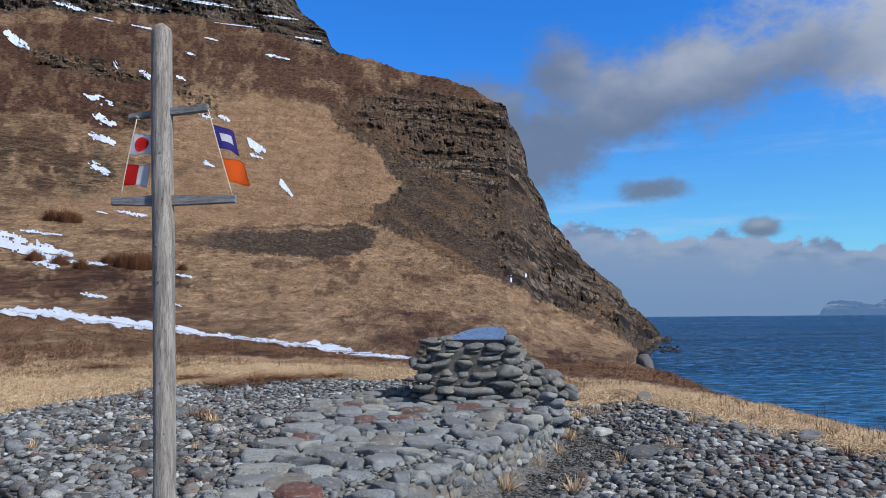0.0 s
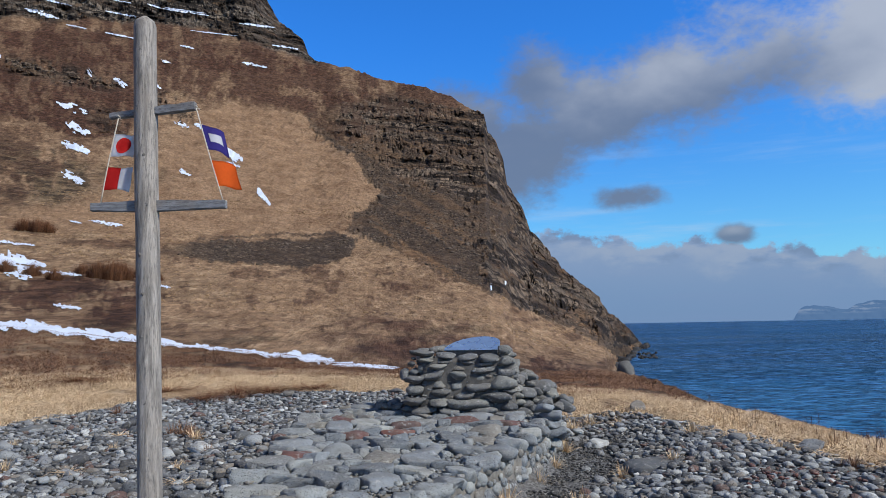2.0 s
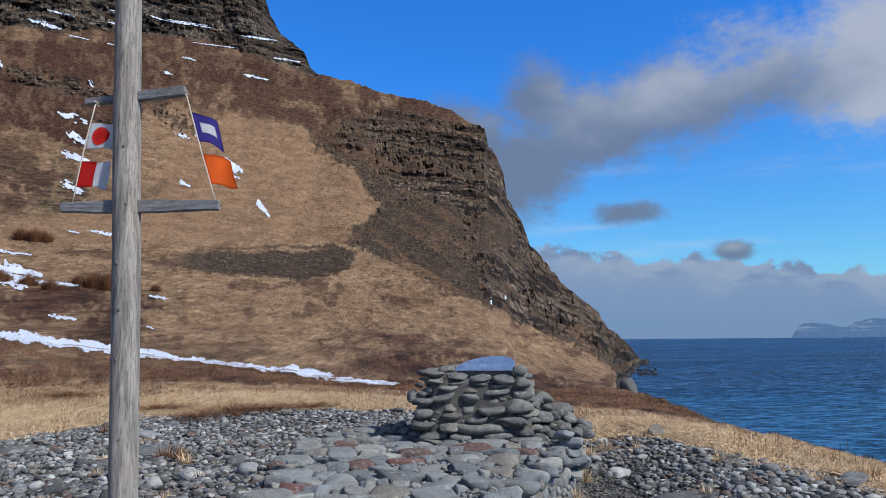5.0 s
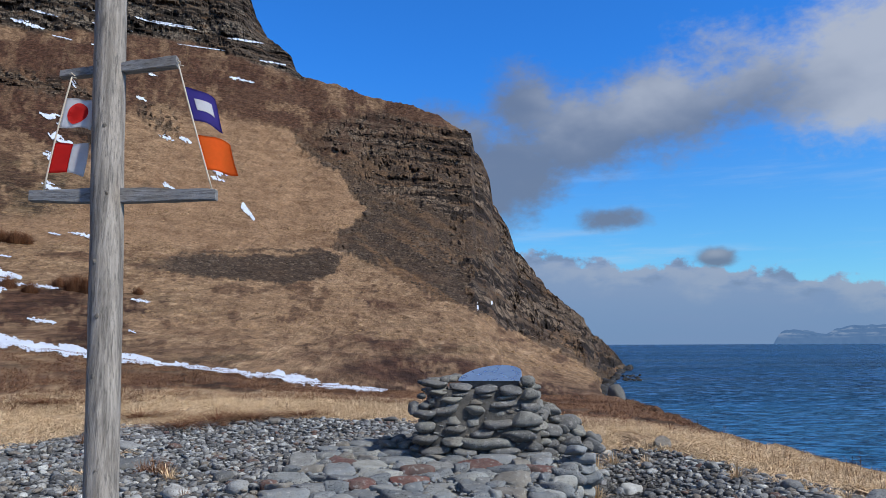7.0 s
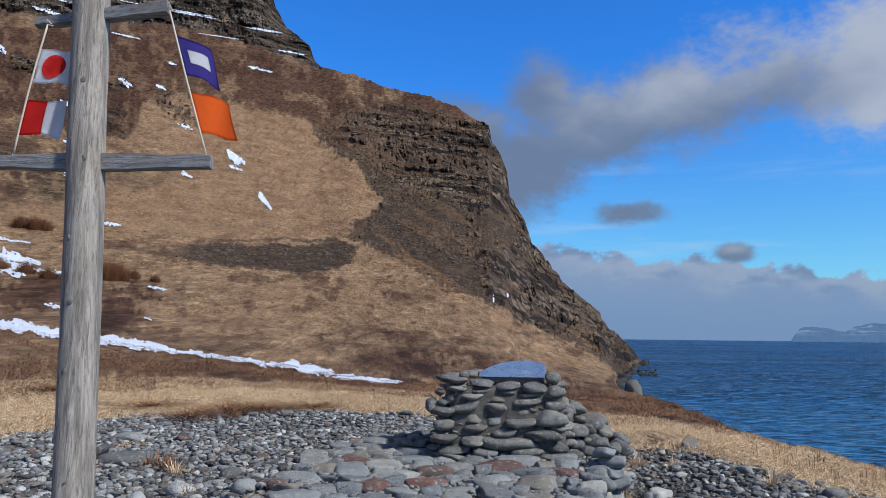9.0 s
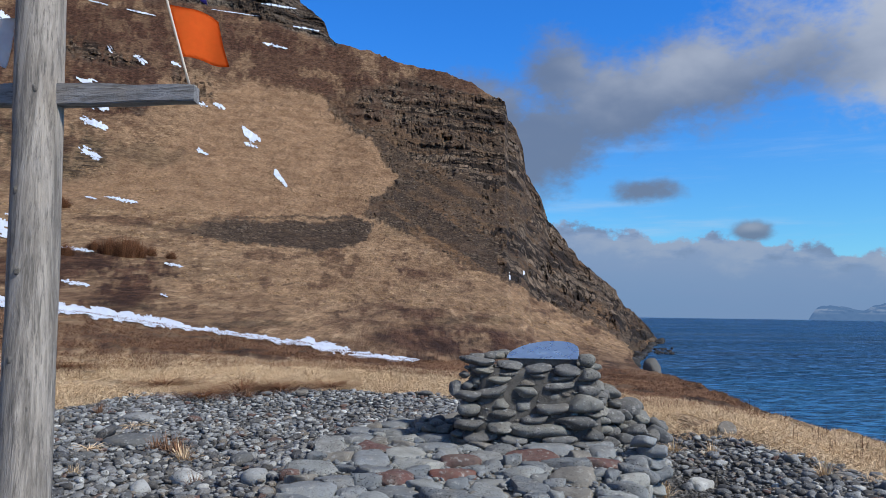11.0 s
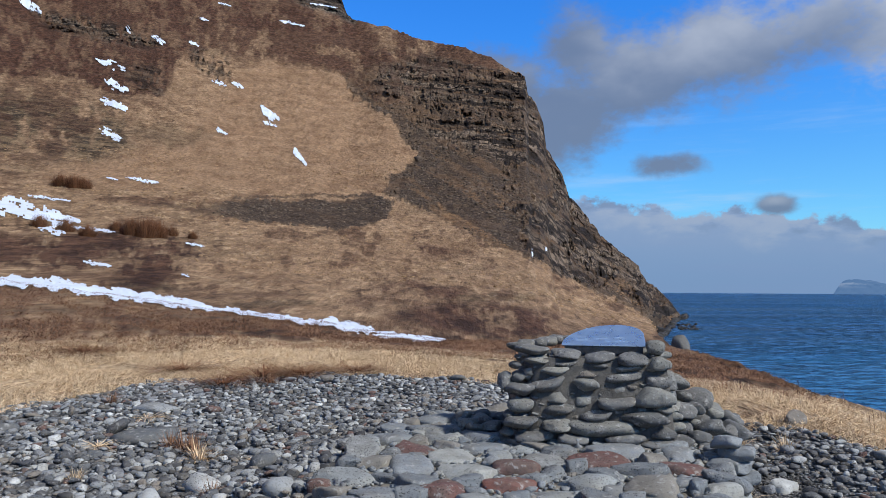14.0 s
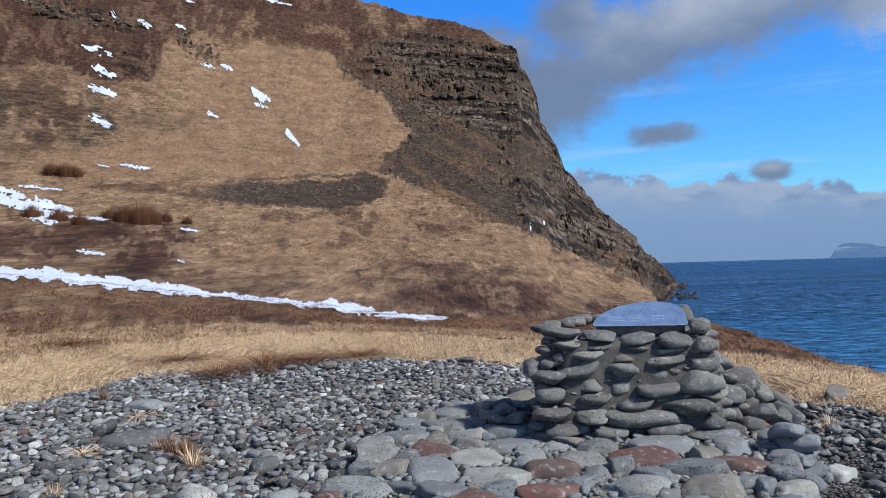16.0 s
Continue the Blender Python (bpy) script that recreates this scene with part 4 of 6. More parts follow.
def stone_meshes(name, count, mat, base=None, boxy=0.75, rough=0.16, seed=0, cuts=6, worn=1.0):
    return [mesh_from(name, *stone_shape(seed + k, base, boxy, rough, cuts, worn), mat) for k in range(count)]


def stones_joined(name, rows, base, mat, rng, flat=(0.34, 0.68)):
    """Many stones in one mesh: rows of x, y, z, radius."""
    rows = np.array(rows)
    n = len(rows)
    shapes = np.stack([stone_shape(200 + k, base, 0.74, 0.24, 13)[0] for k in range(32)])
    v = shapes[rng.integers(32, size=n)]
    ax = rng.uniform(0.75, 1.5, n)
    half = np.stack([rows[:, 3] * ax, rows[:, 3] / ax ** 0.5, rows[:, 3] * rng.uniform(flat[0], flat[1], n)], 1)
    v = v * half[:, None]
    a, b = rng.uniform(0, 2 * np.pi, n), rng.normal(0, 0.38, n)
    cb, sb = np.cos(b)[:, None], np.sin(b)[:, None]
    y, z = v[..., 1] * cb - v[..., 2] * sb, v[..., 1] * sb + v[..., 2] * cb
    ca, sa = np.cos(a)[:, None], np.sin(a)[:, None]
    v = np.stack([v[..., 0] * ca - y * sa, v[..., 0] * sa + y * ca, z], -1) + rows[:, None, :3]
    f = base[1][None] + (np.arange(n) * len(base[0]))[:, None, None]
    return mesh_from(name, v.reshape(-1, 3), f.reshape(-1, 3), mat)


def lay(name, me, parent, place, half, rng, tilt=6.0, spin=None, label=""):
    """One stone as a part, with its half sizes."""
    ob = part(name, me, None, parent, label)
    t = spin if spin is not None else rng.uniform(0, 360)
    base = Vector(parent.matrix_basis.translation) if parent else Vector((0, 0, 0))
    if parent and parent.parent:
        base += Vector(parent.parent.matrix_basis.translation)
    m = pose(*(Vector(place) - base), rng.uniform(-tilt, tilt), rng.uniform(-tilt, tilt), t)
    ob.matrix_basis = m @ Matrix.Diagonal((*half, 1))
    return ob


def build_platform():
    rng = np.random.default_rng(4)
    plat = thing("stone_platform", 0, 9, -0.6, "low terrace of mortared grey beach stones with red ones among them", "terrace")
    # the mortar body
    ys = np.linspace(3.6, 13.7, 60)
    left = np.interp(ys, [3.5, 5.7, 6.7, 10.7, 12.0, 13.2, 13.7], [-3.2, -2.95, -2.15, -2.1, -1.9, -1.4, -0.7])
    v, f, cols = [], [], 24
    for k, y in enumerate(ys):
        xr = edge_x(min(y, 11.5)) - 0.35 * max(0.0, y - 11.5) - 0.05
        for c in range(cols):
            x = left[k] + (xr - left[k]) * c / (cols - 1)
            v.append((x, y, platform_z(x, y) - 0.085 + rng.uniform(-0.012, 0.012)))
        v.append((xr + 0.10, y, -0.75))
    w = cols + 1
    for k in range(len(ys) - 1):
        f += [(k * w + c, k * w + c + 1, (k + 1) * w + c + 1, (k + 1) * w + c) for c in range(cols)]
    v = np.array(v) - np.array([0, 9, -0.6])
    f = np.array(f).reshape(-1, cols, 4)
    part("gravel_bed", mesh_from("gravel_bed", v, f[:, :-1].reshape(-1, 4), M_MORTAR), M_MORTAR, plat, "grey gravel between the paving stones")
    part("mortar_face", mesh_from("mortar_face", v, f[:, -1], M_MORTAR), M_MORTAR, plat, "rough pale mortar of the retaining wall")
    greys = stone_meshes("paving_stone", 16, M_PAVE, BALL3, 0.66, 0.20, 10, 11, 0.62)
    reds = stone_meshes("paving_stone", 3, M_RED, BALL3, 0.68, 0.14, 40, 7, 0.7)
    red_at = [(-1.49, 11.25, 0.22), (0.34, 10.78, 0.24), (1.12, 10.72, 0.2), (-1.1, 9.9, 0.17), (-0.45, 10.6, 0.17), (-0.55, 10.15, 0.2), (-1.75, 8.9, 0.18), (-1.35, 6.35, 0.24)]
    discs = scatter(16000, (0.27, 0.075), (-3.3, 2.2, 3.7, 13.7), lambda x, y: inside_platform(x, y, -0.06)
                    & ~((y > 11.85) & (x > -0.3) & (x < 1.2)), rng, red_at, 0.84)
    edge = []
    y = 3.6
    while y < 11.6:
        r = rng.uniform(0.11, 0.19)
        edge.append((edge_x(y + r) - 0.13, y + r, r))
        y += 1.75 * r
    discs = [d for d in discs if all(math.hypot(d[0] - a, d[1] - b) > 0.85 * (d[2] + c) for a, b, c in edge)]
    for k, (x, y, r) in enumerate(red_at + edge + discs):
        red = k < len(red_at)
        ax = rng.uniform(0.85, 1.3)
        h = 0.075 + 0.20 * r
        me = reds[k % 3] if red else greys[int(rng.integers(16))]
        lay("paving_stone", me, plat, (x, y, float(platform_z(x, y)) - h + 0.015 + rng.uniform(-0.02, 0.03)), (r * 1.10 * ax, r * 1.08 / ax ** 0.6, h), rng, 8,
            rng.normal(0, 28), "red porous lava stone" if red else "")
    # small stones wedged between the large ones
    chips = scatter(26000, (0.058, 0.018), (-3.3, 2.2, 3.7, 13.7), lambda x, y: inside_platform(x, y, -0.05), rng, [(x, y, r * 0.93) for x, y, r in red_at + edge + discs], 0.8)
    chip_rows = [(x, y, float(platform_z(x, y)) - 0.075 + 0.2 * r, r) for x, y, r in chips]
    ob = part("pebble_filling", stones_joined("pebble_filling", chip_rows, BALL1, M_PAVE, rng), None, plat, "small grey pebbles wedged between the paving stones")
    ob.matrix_basis = Matrix.Translation((0, -9, 0.6))
    ob["kind"] = "stuff"
    # the retaining wall along the gravel path
    walls = stone_meshes("wall_stone", 8, M_PAVE, BALL2, 0.72, 0.15, 60)
    flat = scatter(3600, (0.115, 0.04), (3.6, 11.5, -0.68, 0.02), lambda s, z: z < platform_z(edge_x(s), s) - 0.10, rng, None, 0.86)
    for s, z, r in flat:
        x = edge_x(s) - 0.05 + 0.14 * (platform_z(edge_x(s), s) - z) - r * 0.7 + 0.04
        lay("wall_stone", walls[int(rng.integers(8))], plat, (x, s, z), (r * 0.7, r * 1.25, r * 0.85), rng, 8, -math.degrees(math.atan((edge_x(s + 0.2) - edge_x(s - 0.2)) / 0.4)))
    # the end of the terrace, turning round behind the cairn
    for k in range(46):
        a = rng.uniform(0, 1)
        x, y = 1.96 - 0.60 * a, 11.4 + 2.0 * a
        r = rng.uniform(0.09, 0.17)
        lay("wall_stone", walls[k % 8], plat, (x + rng.uniform(-0.08, 0.08), y, rng.uniform(-0.5, 0.12 - r)), (r * 1.3, r * 1.1, r * 0.75), rng, 10)
    for k, (dx, z, r) in enumerate([(0, -0.36, 0.17), (0.03, -0.2, 0.18), (-0.03, -0.06, 0.17), (0.02, 0.06, 0.15), (-0.08, 0.17, 0.16)]):
        lay("wall_stone", greys[k], plat, (1.74 + dx, 11.12, z), (r * 1.2, r, 0.075), rng, 6)
    return plat


build_platform()

# stones of the cairn's front: across, height, half width, half height
FRONT_TOP = [(-0.18, 1.0, 0.186, 0.053), (0.18, 0.97, 0.162, 0.043), (0.52, 0.93, 0.162, 0.056), (0.86, 0.92, 0.167, 0.059),
             (1.12, 1.04, 0.116, 0.07), (-0.14, 0.91, 0.139, 0.043), (0.17, 0.88, 0.147, 0.046), (0.51, 0.84, 0.139, 0.037),
             (0.82, 0.82, 0.147, 0.034), (1.14, 0.87, 0.147, 0.07), (0.04, 0.78, 0.162, 0.056), (0.37, 0.77, 0.155, 0.05),
             (0.76, 0.73, 0.201, 0.059), (1.14, 0.7, 0.147, 0.077), (-0.2, 0.77, 0.085, 0.046), (-0.34, 0.72, 0.077, 0.062)]
FRONT_LOW = [(-0.03, 0.67, 0.209, 0.074), (0.38, 0.64, 0.17, 0.068), (0.7, 0.59, 0.096, 0.056), (1.08, 0.53, 0.248, 0.101),
             (-0.31, 0.59, 0.178, 0.065), (0.06, 0.52, 0.136, 0.062), (0.34, 0.49, 0.096, 0.065), (0.67, 0.47, 0.209, 0.062),
             (-0.33, 0.43, 0.162, 0.071), (0.09, 0.39, 0.178, 0.074), (0.48, 0.34, 0.173, 0.062), (1.0, 0.29, 0.271, 0.08),
             (0.54, 0.21, 0.371, 0.087), (1.17, 0.16, 0.139, 0.062), (1.19, 0.38, 0.124, 0.046), (-0.49, 0.68, 0.077, 0.085)]


def mound_z(x, y):
    """The rubble heaped behind and beside the pillar."""
    d = math.hypot((x - 1.2) / 1.15, (y - 12.9) / 1.20)
    return 0.80 * max(0.0, 1 - d) ** 0.75 + 0.02


def build_cairn():
    rng = np.random.default_rng(9)
    cairn = thing("stone_cairn", 0.45, 12.1, 0.0, "mortared cairn of rounded dark beach stones on the terrace", "cairn")
    bm = bmesh.new()
    bmesh.ops.create_cube(bm, size=1.0)
    for v in bm.verts:
        up = v.co.z > 0
        v.co = Vector((v.co.x * (1.42 if up else 1.58) + 0.07, (11.645 if up else 11.535) - 12.1 if v.co.y < 0 else 0.55, 0.93 if up else -0.15))
    bmesh.ops.subdivide_edges(bm, edges=bm.edges[:], cuts=9, use_grid_fill=True)
    for v in bm.verts:
        v.co += Vector((0.03, 0.03, 0.015)) * noise.noise(v.co * 5)
    for f in bm.faces:
        f.smooth = True
    part("mortar_core", bm, M_BED, cairn, "dark grey mortar filling between the stones")
    shapes = stone_meshes("cairn_stone", 10, M_WALL, BALL3, 0.74, 0.13, 80)
    for k, (x, z, w, h) in enumerate(FRONT_TOP + FRONT_LOW):
        y = 11.60 + 0.14 * (z - 0.1) + rng.uniform(-0.02, 0.03)
        ob = lay("cairn_stone", shapes[k % 10], cairn, (x, y, z), (w * 1.08, min(0.2, w * 0.95), h * 1.22), rng, 5, rng.uniform(-8, 8))
    taken = [((x + k * max(0.0, w - h) * 0.45) / 1.7, z, h * 0.85) for x, z, w, h in FRONT_TOP + FRONT_LOW for k in (-2, -1, 0, 1, 2)]
    fill = scatter(2600, (0.050, 0.022), (-0.50 / 1.7, 1.26 / 1.7, 0.12, 0.98), lambda x, z: np.abs(x * 1.7 - 0.42) < 0.92 - 0.14 * z, rng, taken, 0.88)
    for k, (x, z, r) in enumerate(fill):                   # smaller stones set between them
        lay("cairn_stone", shapes[k % 10], cairn, (x * 1.7, 11.625 + 0.14 * (z - 0.1), z), (r * 1.75, 0.10, r * 1.1), rng, 5, rng.uniform(-8, 8))
    for side in (-1, 1):                                   # the flanks
        for row in range(8):
            for c in range(3):
                z = 0.2 + row * 0.107
                x = (0.53 + side * (0.83 - 0.19 * (z - 0.1))) + rng.uniform(-0.03, 0.03)
                lay("cairn_stone", shapes[int(rng.integers(10))], cairn, (x, 11.86 + c * 0.30 + rng.uniform(-0.05, 0.05), z),
                    (0.13, 0.17, 0.062), rng, 7, rng.uniform(-15, 15))
    for k in range(13):                                    # the top course round the plate
        a = k / 12
        x = -0.3 + 1.52 * a
        y, z = 12.35 + 0.3 * math.sin(a * math.pi), 1.0 + 0.07 * math.sin(a * math.pi)
        lay("cairn_stone", shapes[k % 10], cairn, (x, y, z), (0.12, 0.12, 0.055), rng, 8)
    for k, (x, z, w, h) in enumerate([(-0.32, 0.26, 0.19, 0.075), (0.05, 0.24, 0.17, 0.07), (-0.2, 0.12, 0.22, 0.07), (0.2, 0.10, 0.18, 0.06), (0.75, 0.09, 0.24, 0.06), (1.1, 0.05, 0.2, 0.06)]):
        lay("cairn_stone", shapes[k], cairn, (x, 11.56, z), (w, 0.16, h), rng, 5, rng.uniform(-8, 8))
    rubble = scatter(3500, (0.17, 0.07), (-0.95, 2.5, 11.55, 14.0), lambda x, y: (np.hypot((x - 1.2) / 1.15, (y - 12.9) / 1.20) < 1)
                     & ~((y < 12.2) & (x > -0.45) & (x < 1.32)), rng, None, 0.78)
    # loose stones left lying on the terrace beside the pillar
    for x, y, r in scatter(120, (0.11, 0.06), (-0.95, -0.45, 11.75, 12.9), lambda x, y: y > 11.9 + 0.5 * np.abs(x + 0.7), rng, None, 0.9):
        lay("rubble_stone", shapes[int(rng.integers(10))], cairn, (x, y, 0.10 + r * 0.3), (r * 1.2, r, r * 0.6), rng, 12)
    for x, y, r in rubble:
        lay("rubble_stone", shapes[int(rng.integers(10))], cairn, (x, y, mound_z(x, y)), (r * 1.15, r * 1.0, r * 0.62), rng, 16)
        if mound_z(x, y) > 0.3:
            lay("rubble_stone", shapes[int(rng.integers(10))], cairn, (x, y, mound_z(x, y) - 0.2), (r * 1.2, r * 1.1, r * 0.7), rng, 16)
    return cairn


build_cairn()


def build_plate():
    """A D-shaped steel panel on a dark slab, tilted towards the visitor."""
    ob = thing("information_panel", 0.61, 11.88, 1.035, "tilted steel orientation panel with faint etching on the cairn", "panel")
    ob.matrix_basis = pose(0.61, 11.88, 1.035, 22, 0, -9)
    outline = [(-0.455, 0.0), (0.455, 0.0)]
    outline += [(0.455 * math.cos(t), 0.16 + 0.145 * math.cos(t) + 0.36 * math.sin(t)) for t in np.linspace(0.0, math.pi - 0.02, 28)]
    for name, mat, z0, z1, grow, label in (("base_slab", M_SLAB, -0.085, 0.0, 0.93, "dark slab under the panel"), ("panel_sheet", M_PLATE, 0.003, 0.016, 1.0, "brushed steel sheet reflecting the sky")):
        bm = bmesh.new()
        lo = [bm.verts.new((x * grow, 0.02 + (y - 0.02) * grow, z0)) for x, y in outline]
        hi = [bm.verts.new((x * grow, 0.02 + (y - 0.02) * grow, z1)) for x, y in outline]
        bm.faces.new(hi)
        bm.faces.new(lo[::-1])
        for k in range(len(lo)):
            q = (k + 1) % len(lo)
            bm.faces.new([lo[k], lo[q], hi[q], hi[k]])
        bmesh.ops.recalc_face_normals(bm, faces=bm.faces[:])
        if mat == M_PLATE:
            bmesh.ops.bevel(bm, geom=bm.edges[:], offset=0.003, segments=1, affect="EDGES")
        part(name, bm, mat, ob, label)
    # etched ridge line and bars in place of lettering that cannot be made out
    def ribbon(points, w):
        bm = bmesh.new()
        left, right = [], []
        for k, p in enumerate(points):
            q, o = points[min(k + 1, len(points) - 1)], points[max(k - 1, 0)]
            d = Vector((q[0] - o[0], q[1] - o[1], 0)).normalized()
            s = Vector((-d.y, d.x, 0)) * w
            c = Vector((*p, 0.0185))
            left.append(bm.verts.new(c - s))
            right.append(bm.verts.new(c + s))
        for k in range(len(points) - 1):
            bm.faces.new([left[k], left[k + 1], right[k + 1], right[k]])
        return bm
    part("etched_ridge", ribbon([(-0.2 + 0.4 * k / 14, 0.40 + 0.05 * math.sin(k * 1.3) * math.cos(k * 0.5)) for k in range(15)], 0.004), M_ETCH, ob, "faint etched skyline")
    for col in range(3):
        for row in range(4):
            x, y = -0.30 + col * 0.21, 0.10 + row * 0.035
            part("etched_bar", ribbon([(x, y), (x + 0.16 - 0.03 * (row % 2), y)], 0.005), M_ETCH, ob)
    return ob


build_plate()


# ---- the shingle ----
def build_shingle():
    rng = np.random.default_rng(12)

    def field(x, y):
        az = np.degrees(np.arctan2(x - EYE0[0], y - EYE0[1]))
        r = np.hypot(x - EYE0[0], y - EYE0[1])
        wob = 0.5 * np.sin(x * 1.7 + y) + 0.3 * np.sin(x * 4.1)
        path = (y > 3.4) & (x > edge_x(y) + 0.02) & (x < edge_x(y) + 1.05 + 0.15 * np.sin(y * 2)) & (y < 13)
        out = (y < 3.6) | (x < np.interp(y, [3.5, 5.7, 6.7, 10.7, 12.0, 13.2, 13.7], [-3.2, -2.95, -2.15, -2.1, -1.9, -1.4, -0.7]) + 0.05) | (x > edge_x(y)) | (y > 13.6)
        heap = np.hypot((x - 1.2) / 1.15, (y - 12.9) / 1.20) < 0.95
        return (r < edge_r(az) + wob * 0.5) & ((np.abs(az) < 36) | (y < 7)) & (y > -3.5) & out & ~path & ~heap

    box = (-13.5, 11.0, -3.5, 23.0)
    large = scatter(5200, (0.19, 0.075), box, lambda x, y: field(x, y) & (rng.uniform(size=x.size) < 0.13), rng, None, 1.0)
    medium = scatter(150000, (0.080, 0.027), box, field, rng, large, 0.74)
    small = scatter(90000, (0.036, 0.022), (-11, 8, 4.6, 15), lambda x, y: field(x, y), rng, large + medium, 0.80)
    tiny = [(x, y, r) for x, y, r in zip(rng.uniform(-2, 6, 34000), rng.uniform(4.8, 14, 34000), rng.uniform(0.010, 0.030, 34000))
            if edge_x(y) + 0.03 < x < edge_x(y) + 1.3]
    lone = [(edge_x(y) + d, y, r) for y, d, r in ((9.0, 0.55, 0.08), (8.3, 0.75, 0.06), (10.4, 0.6, 0.07), (7.4, 0.8, 0.07), (11.6, 0.75, 0.08), (12.3, 0.55, 0.10), (9.7, 0.95, 0.09))]
    settle = lambda rows, sink: [(x, y, float(h) + r * (sink + d), r) for (x, y, r), h, d in zip(rows, ground_z(*np.array(rows).T[:2]), rng.uniform(-0.3, 0.45, len(rows)))]
    # pieces near the walk are parts of the ground, the rest is one heap
    ground = bpy.data.objects["ground"]
    shapes = stone_meshes("pebble", 10, M_PEBBLE, BALL2, 0.8, 0.17, 300)
    near = [q for q in large + lone + medium if q[2] > 0.06 and ((-5.2 < q[0] < -2.0 and 6.2 < q[1] < 13.0) or (0.5 < q[0] < 4.6 and 7.0 < q[1] < 12.5))][:300]
    chosen = set(near)
    for x, y, r in near:
        ax = rng.uniform(0.85, 1.3)
        lay("pebble", shapes[int(rng.integers(10))], ground, (x, y, float(ground_z(x, y)) + r * 0.25), (r * ax, r / ax ** 0.5, r * rng.uniform(0.55, 0.8)), rng, 12)
    rest = [q for q in large + lone if q not in chosen]
    med = [q for q in medium if q not in chosen]
    for name, rows, base, sink in (("large_pebbles", rest, BALL2, 0.25), ("pebbles", med, BALL2, 0.25), ("small_pebbles", small, BALL1, 0.15), ("gravel", tiny, BALL1, 0.1)):
        ob = new(name, stones_joined(name, settle(rows, sink), base, M_GRAVEL if name == "gravel" else M_PEBBLE, rng))
        tagged(ob, "grey rounded beach pebbles covering the ground", "pebbles", kind="stuff")
    chips = [(x, y, float(ground_z(x, y)) + 0.05, r) for x, y, r in zip(rng.normal(4.25, 0.42, 60), rng.normal(8.7, 0.32, 60), rng.uniform(0.02, 0.045, 60))]
    ob = new("red_scoria_chips", stones_joined("red_scoria_chips", chips, BALL1, M_RED, rng))
    tagged(ob, "scatter of dull red scoria chips among the pebbles", "pebbles", kind="stuff")


build_shingle()


# ---- the mast with its flags ----
def tube(points, radius, sides=8):
    """A round cord or stem through points."""
    bm = bmesh.new()
    rings = []
    for k, p in enumerate(points):
        d = (Vector(points[min(k + 1, len(points) - 1)]) - Vector(points[max(k - 1, 0)])).normalized()
        u = d.cross(Vector((0.31, 0.9, 0.2))).normalized()
        w = d.cross(u)
        rings.append([bm.verts.new(Vector(p) + (u * math.cos(t) + w * math.sin(t)) * radius) for t in np.linspace(0, 2 * math.pi, sides + 1)[:-1]])
    for a, b in zip(rings, rings[1:]):
        for k in range(sides):
            bm.faces.new([a[k], a[(k + 1) % sides], b[(k + 1) % sides], b[k]])
    bm.faces.new(rings[0][::-1])
    bm.faces.new(rings[-1])
    for f in bm.faces:
        f.smooth = True
    return bm


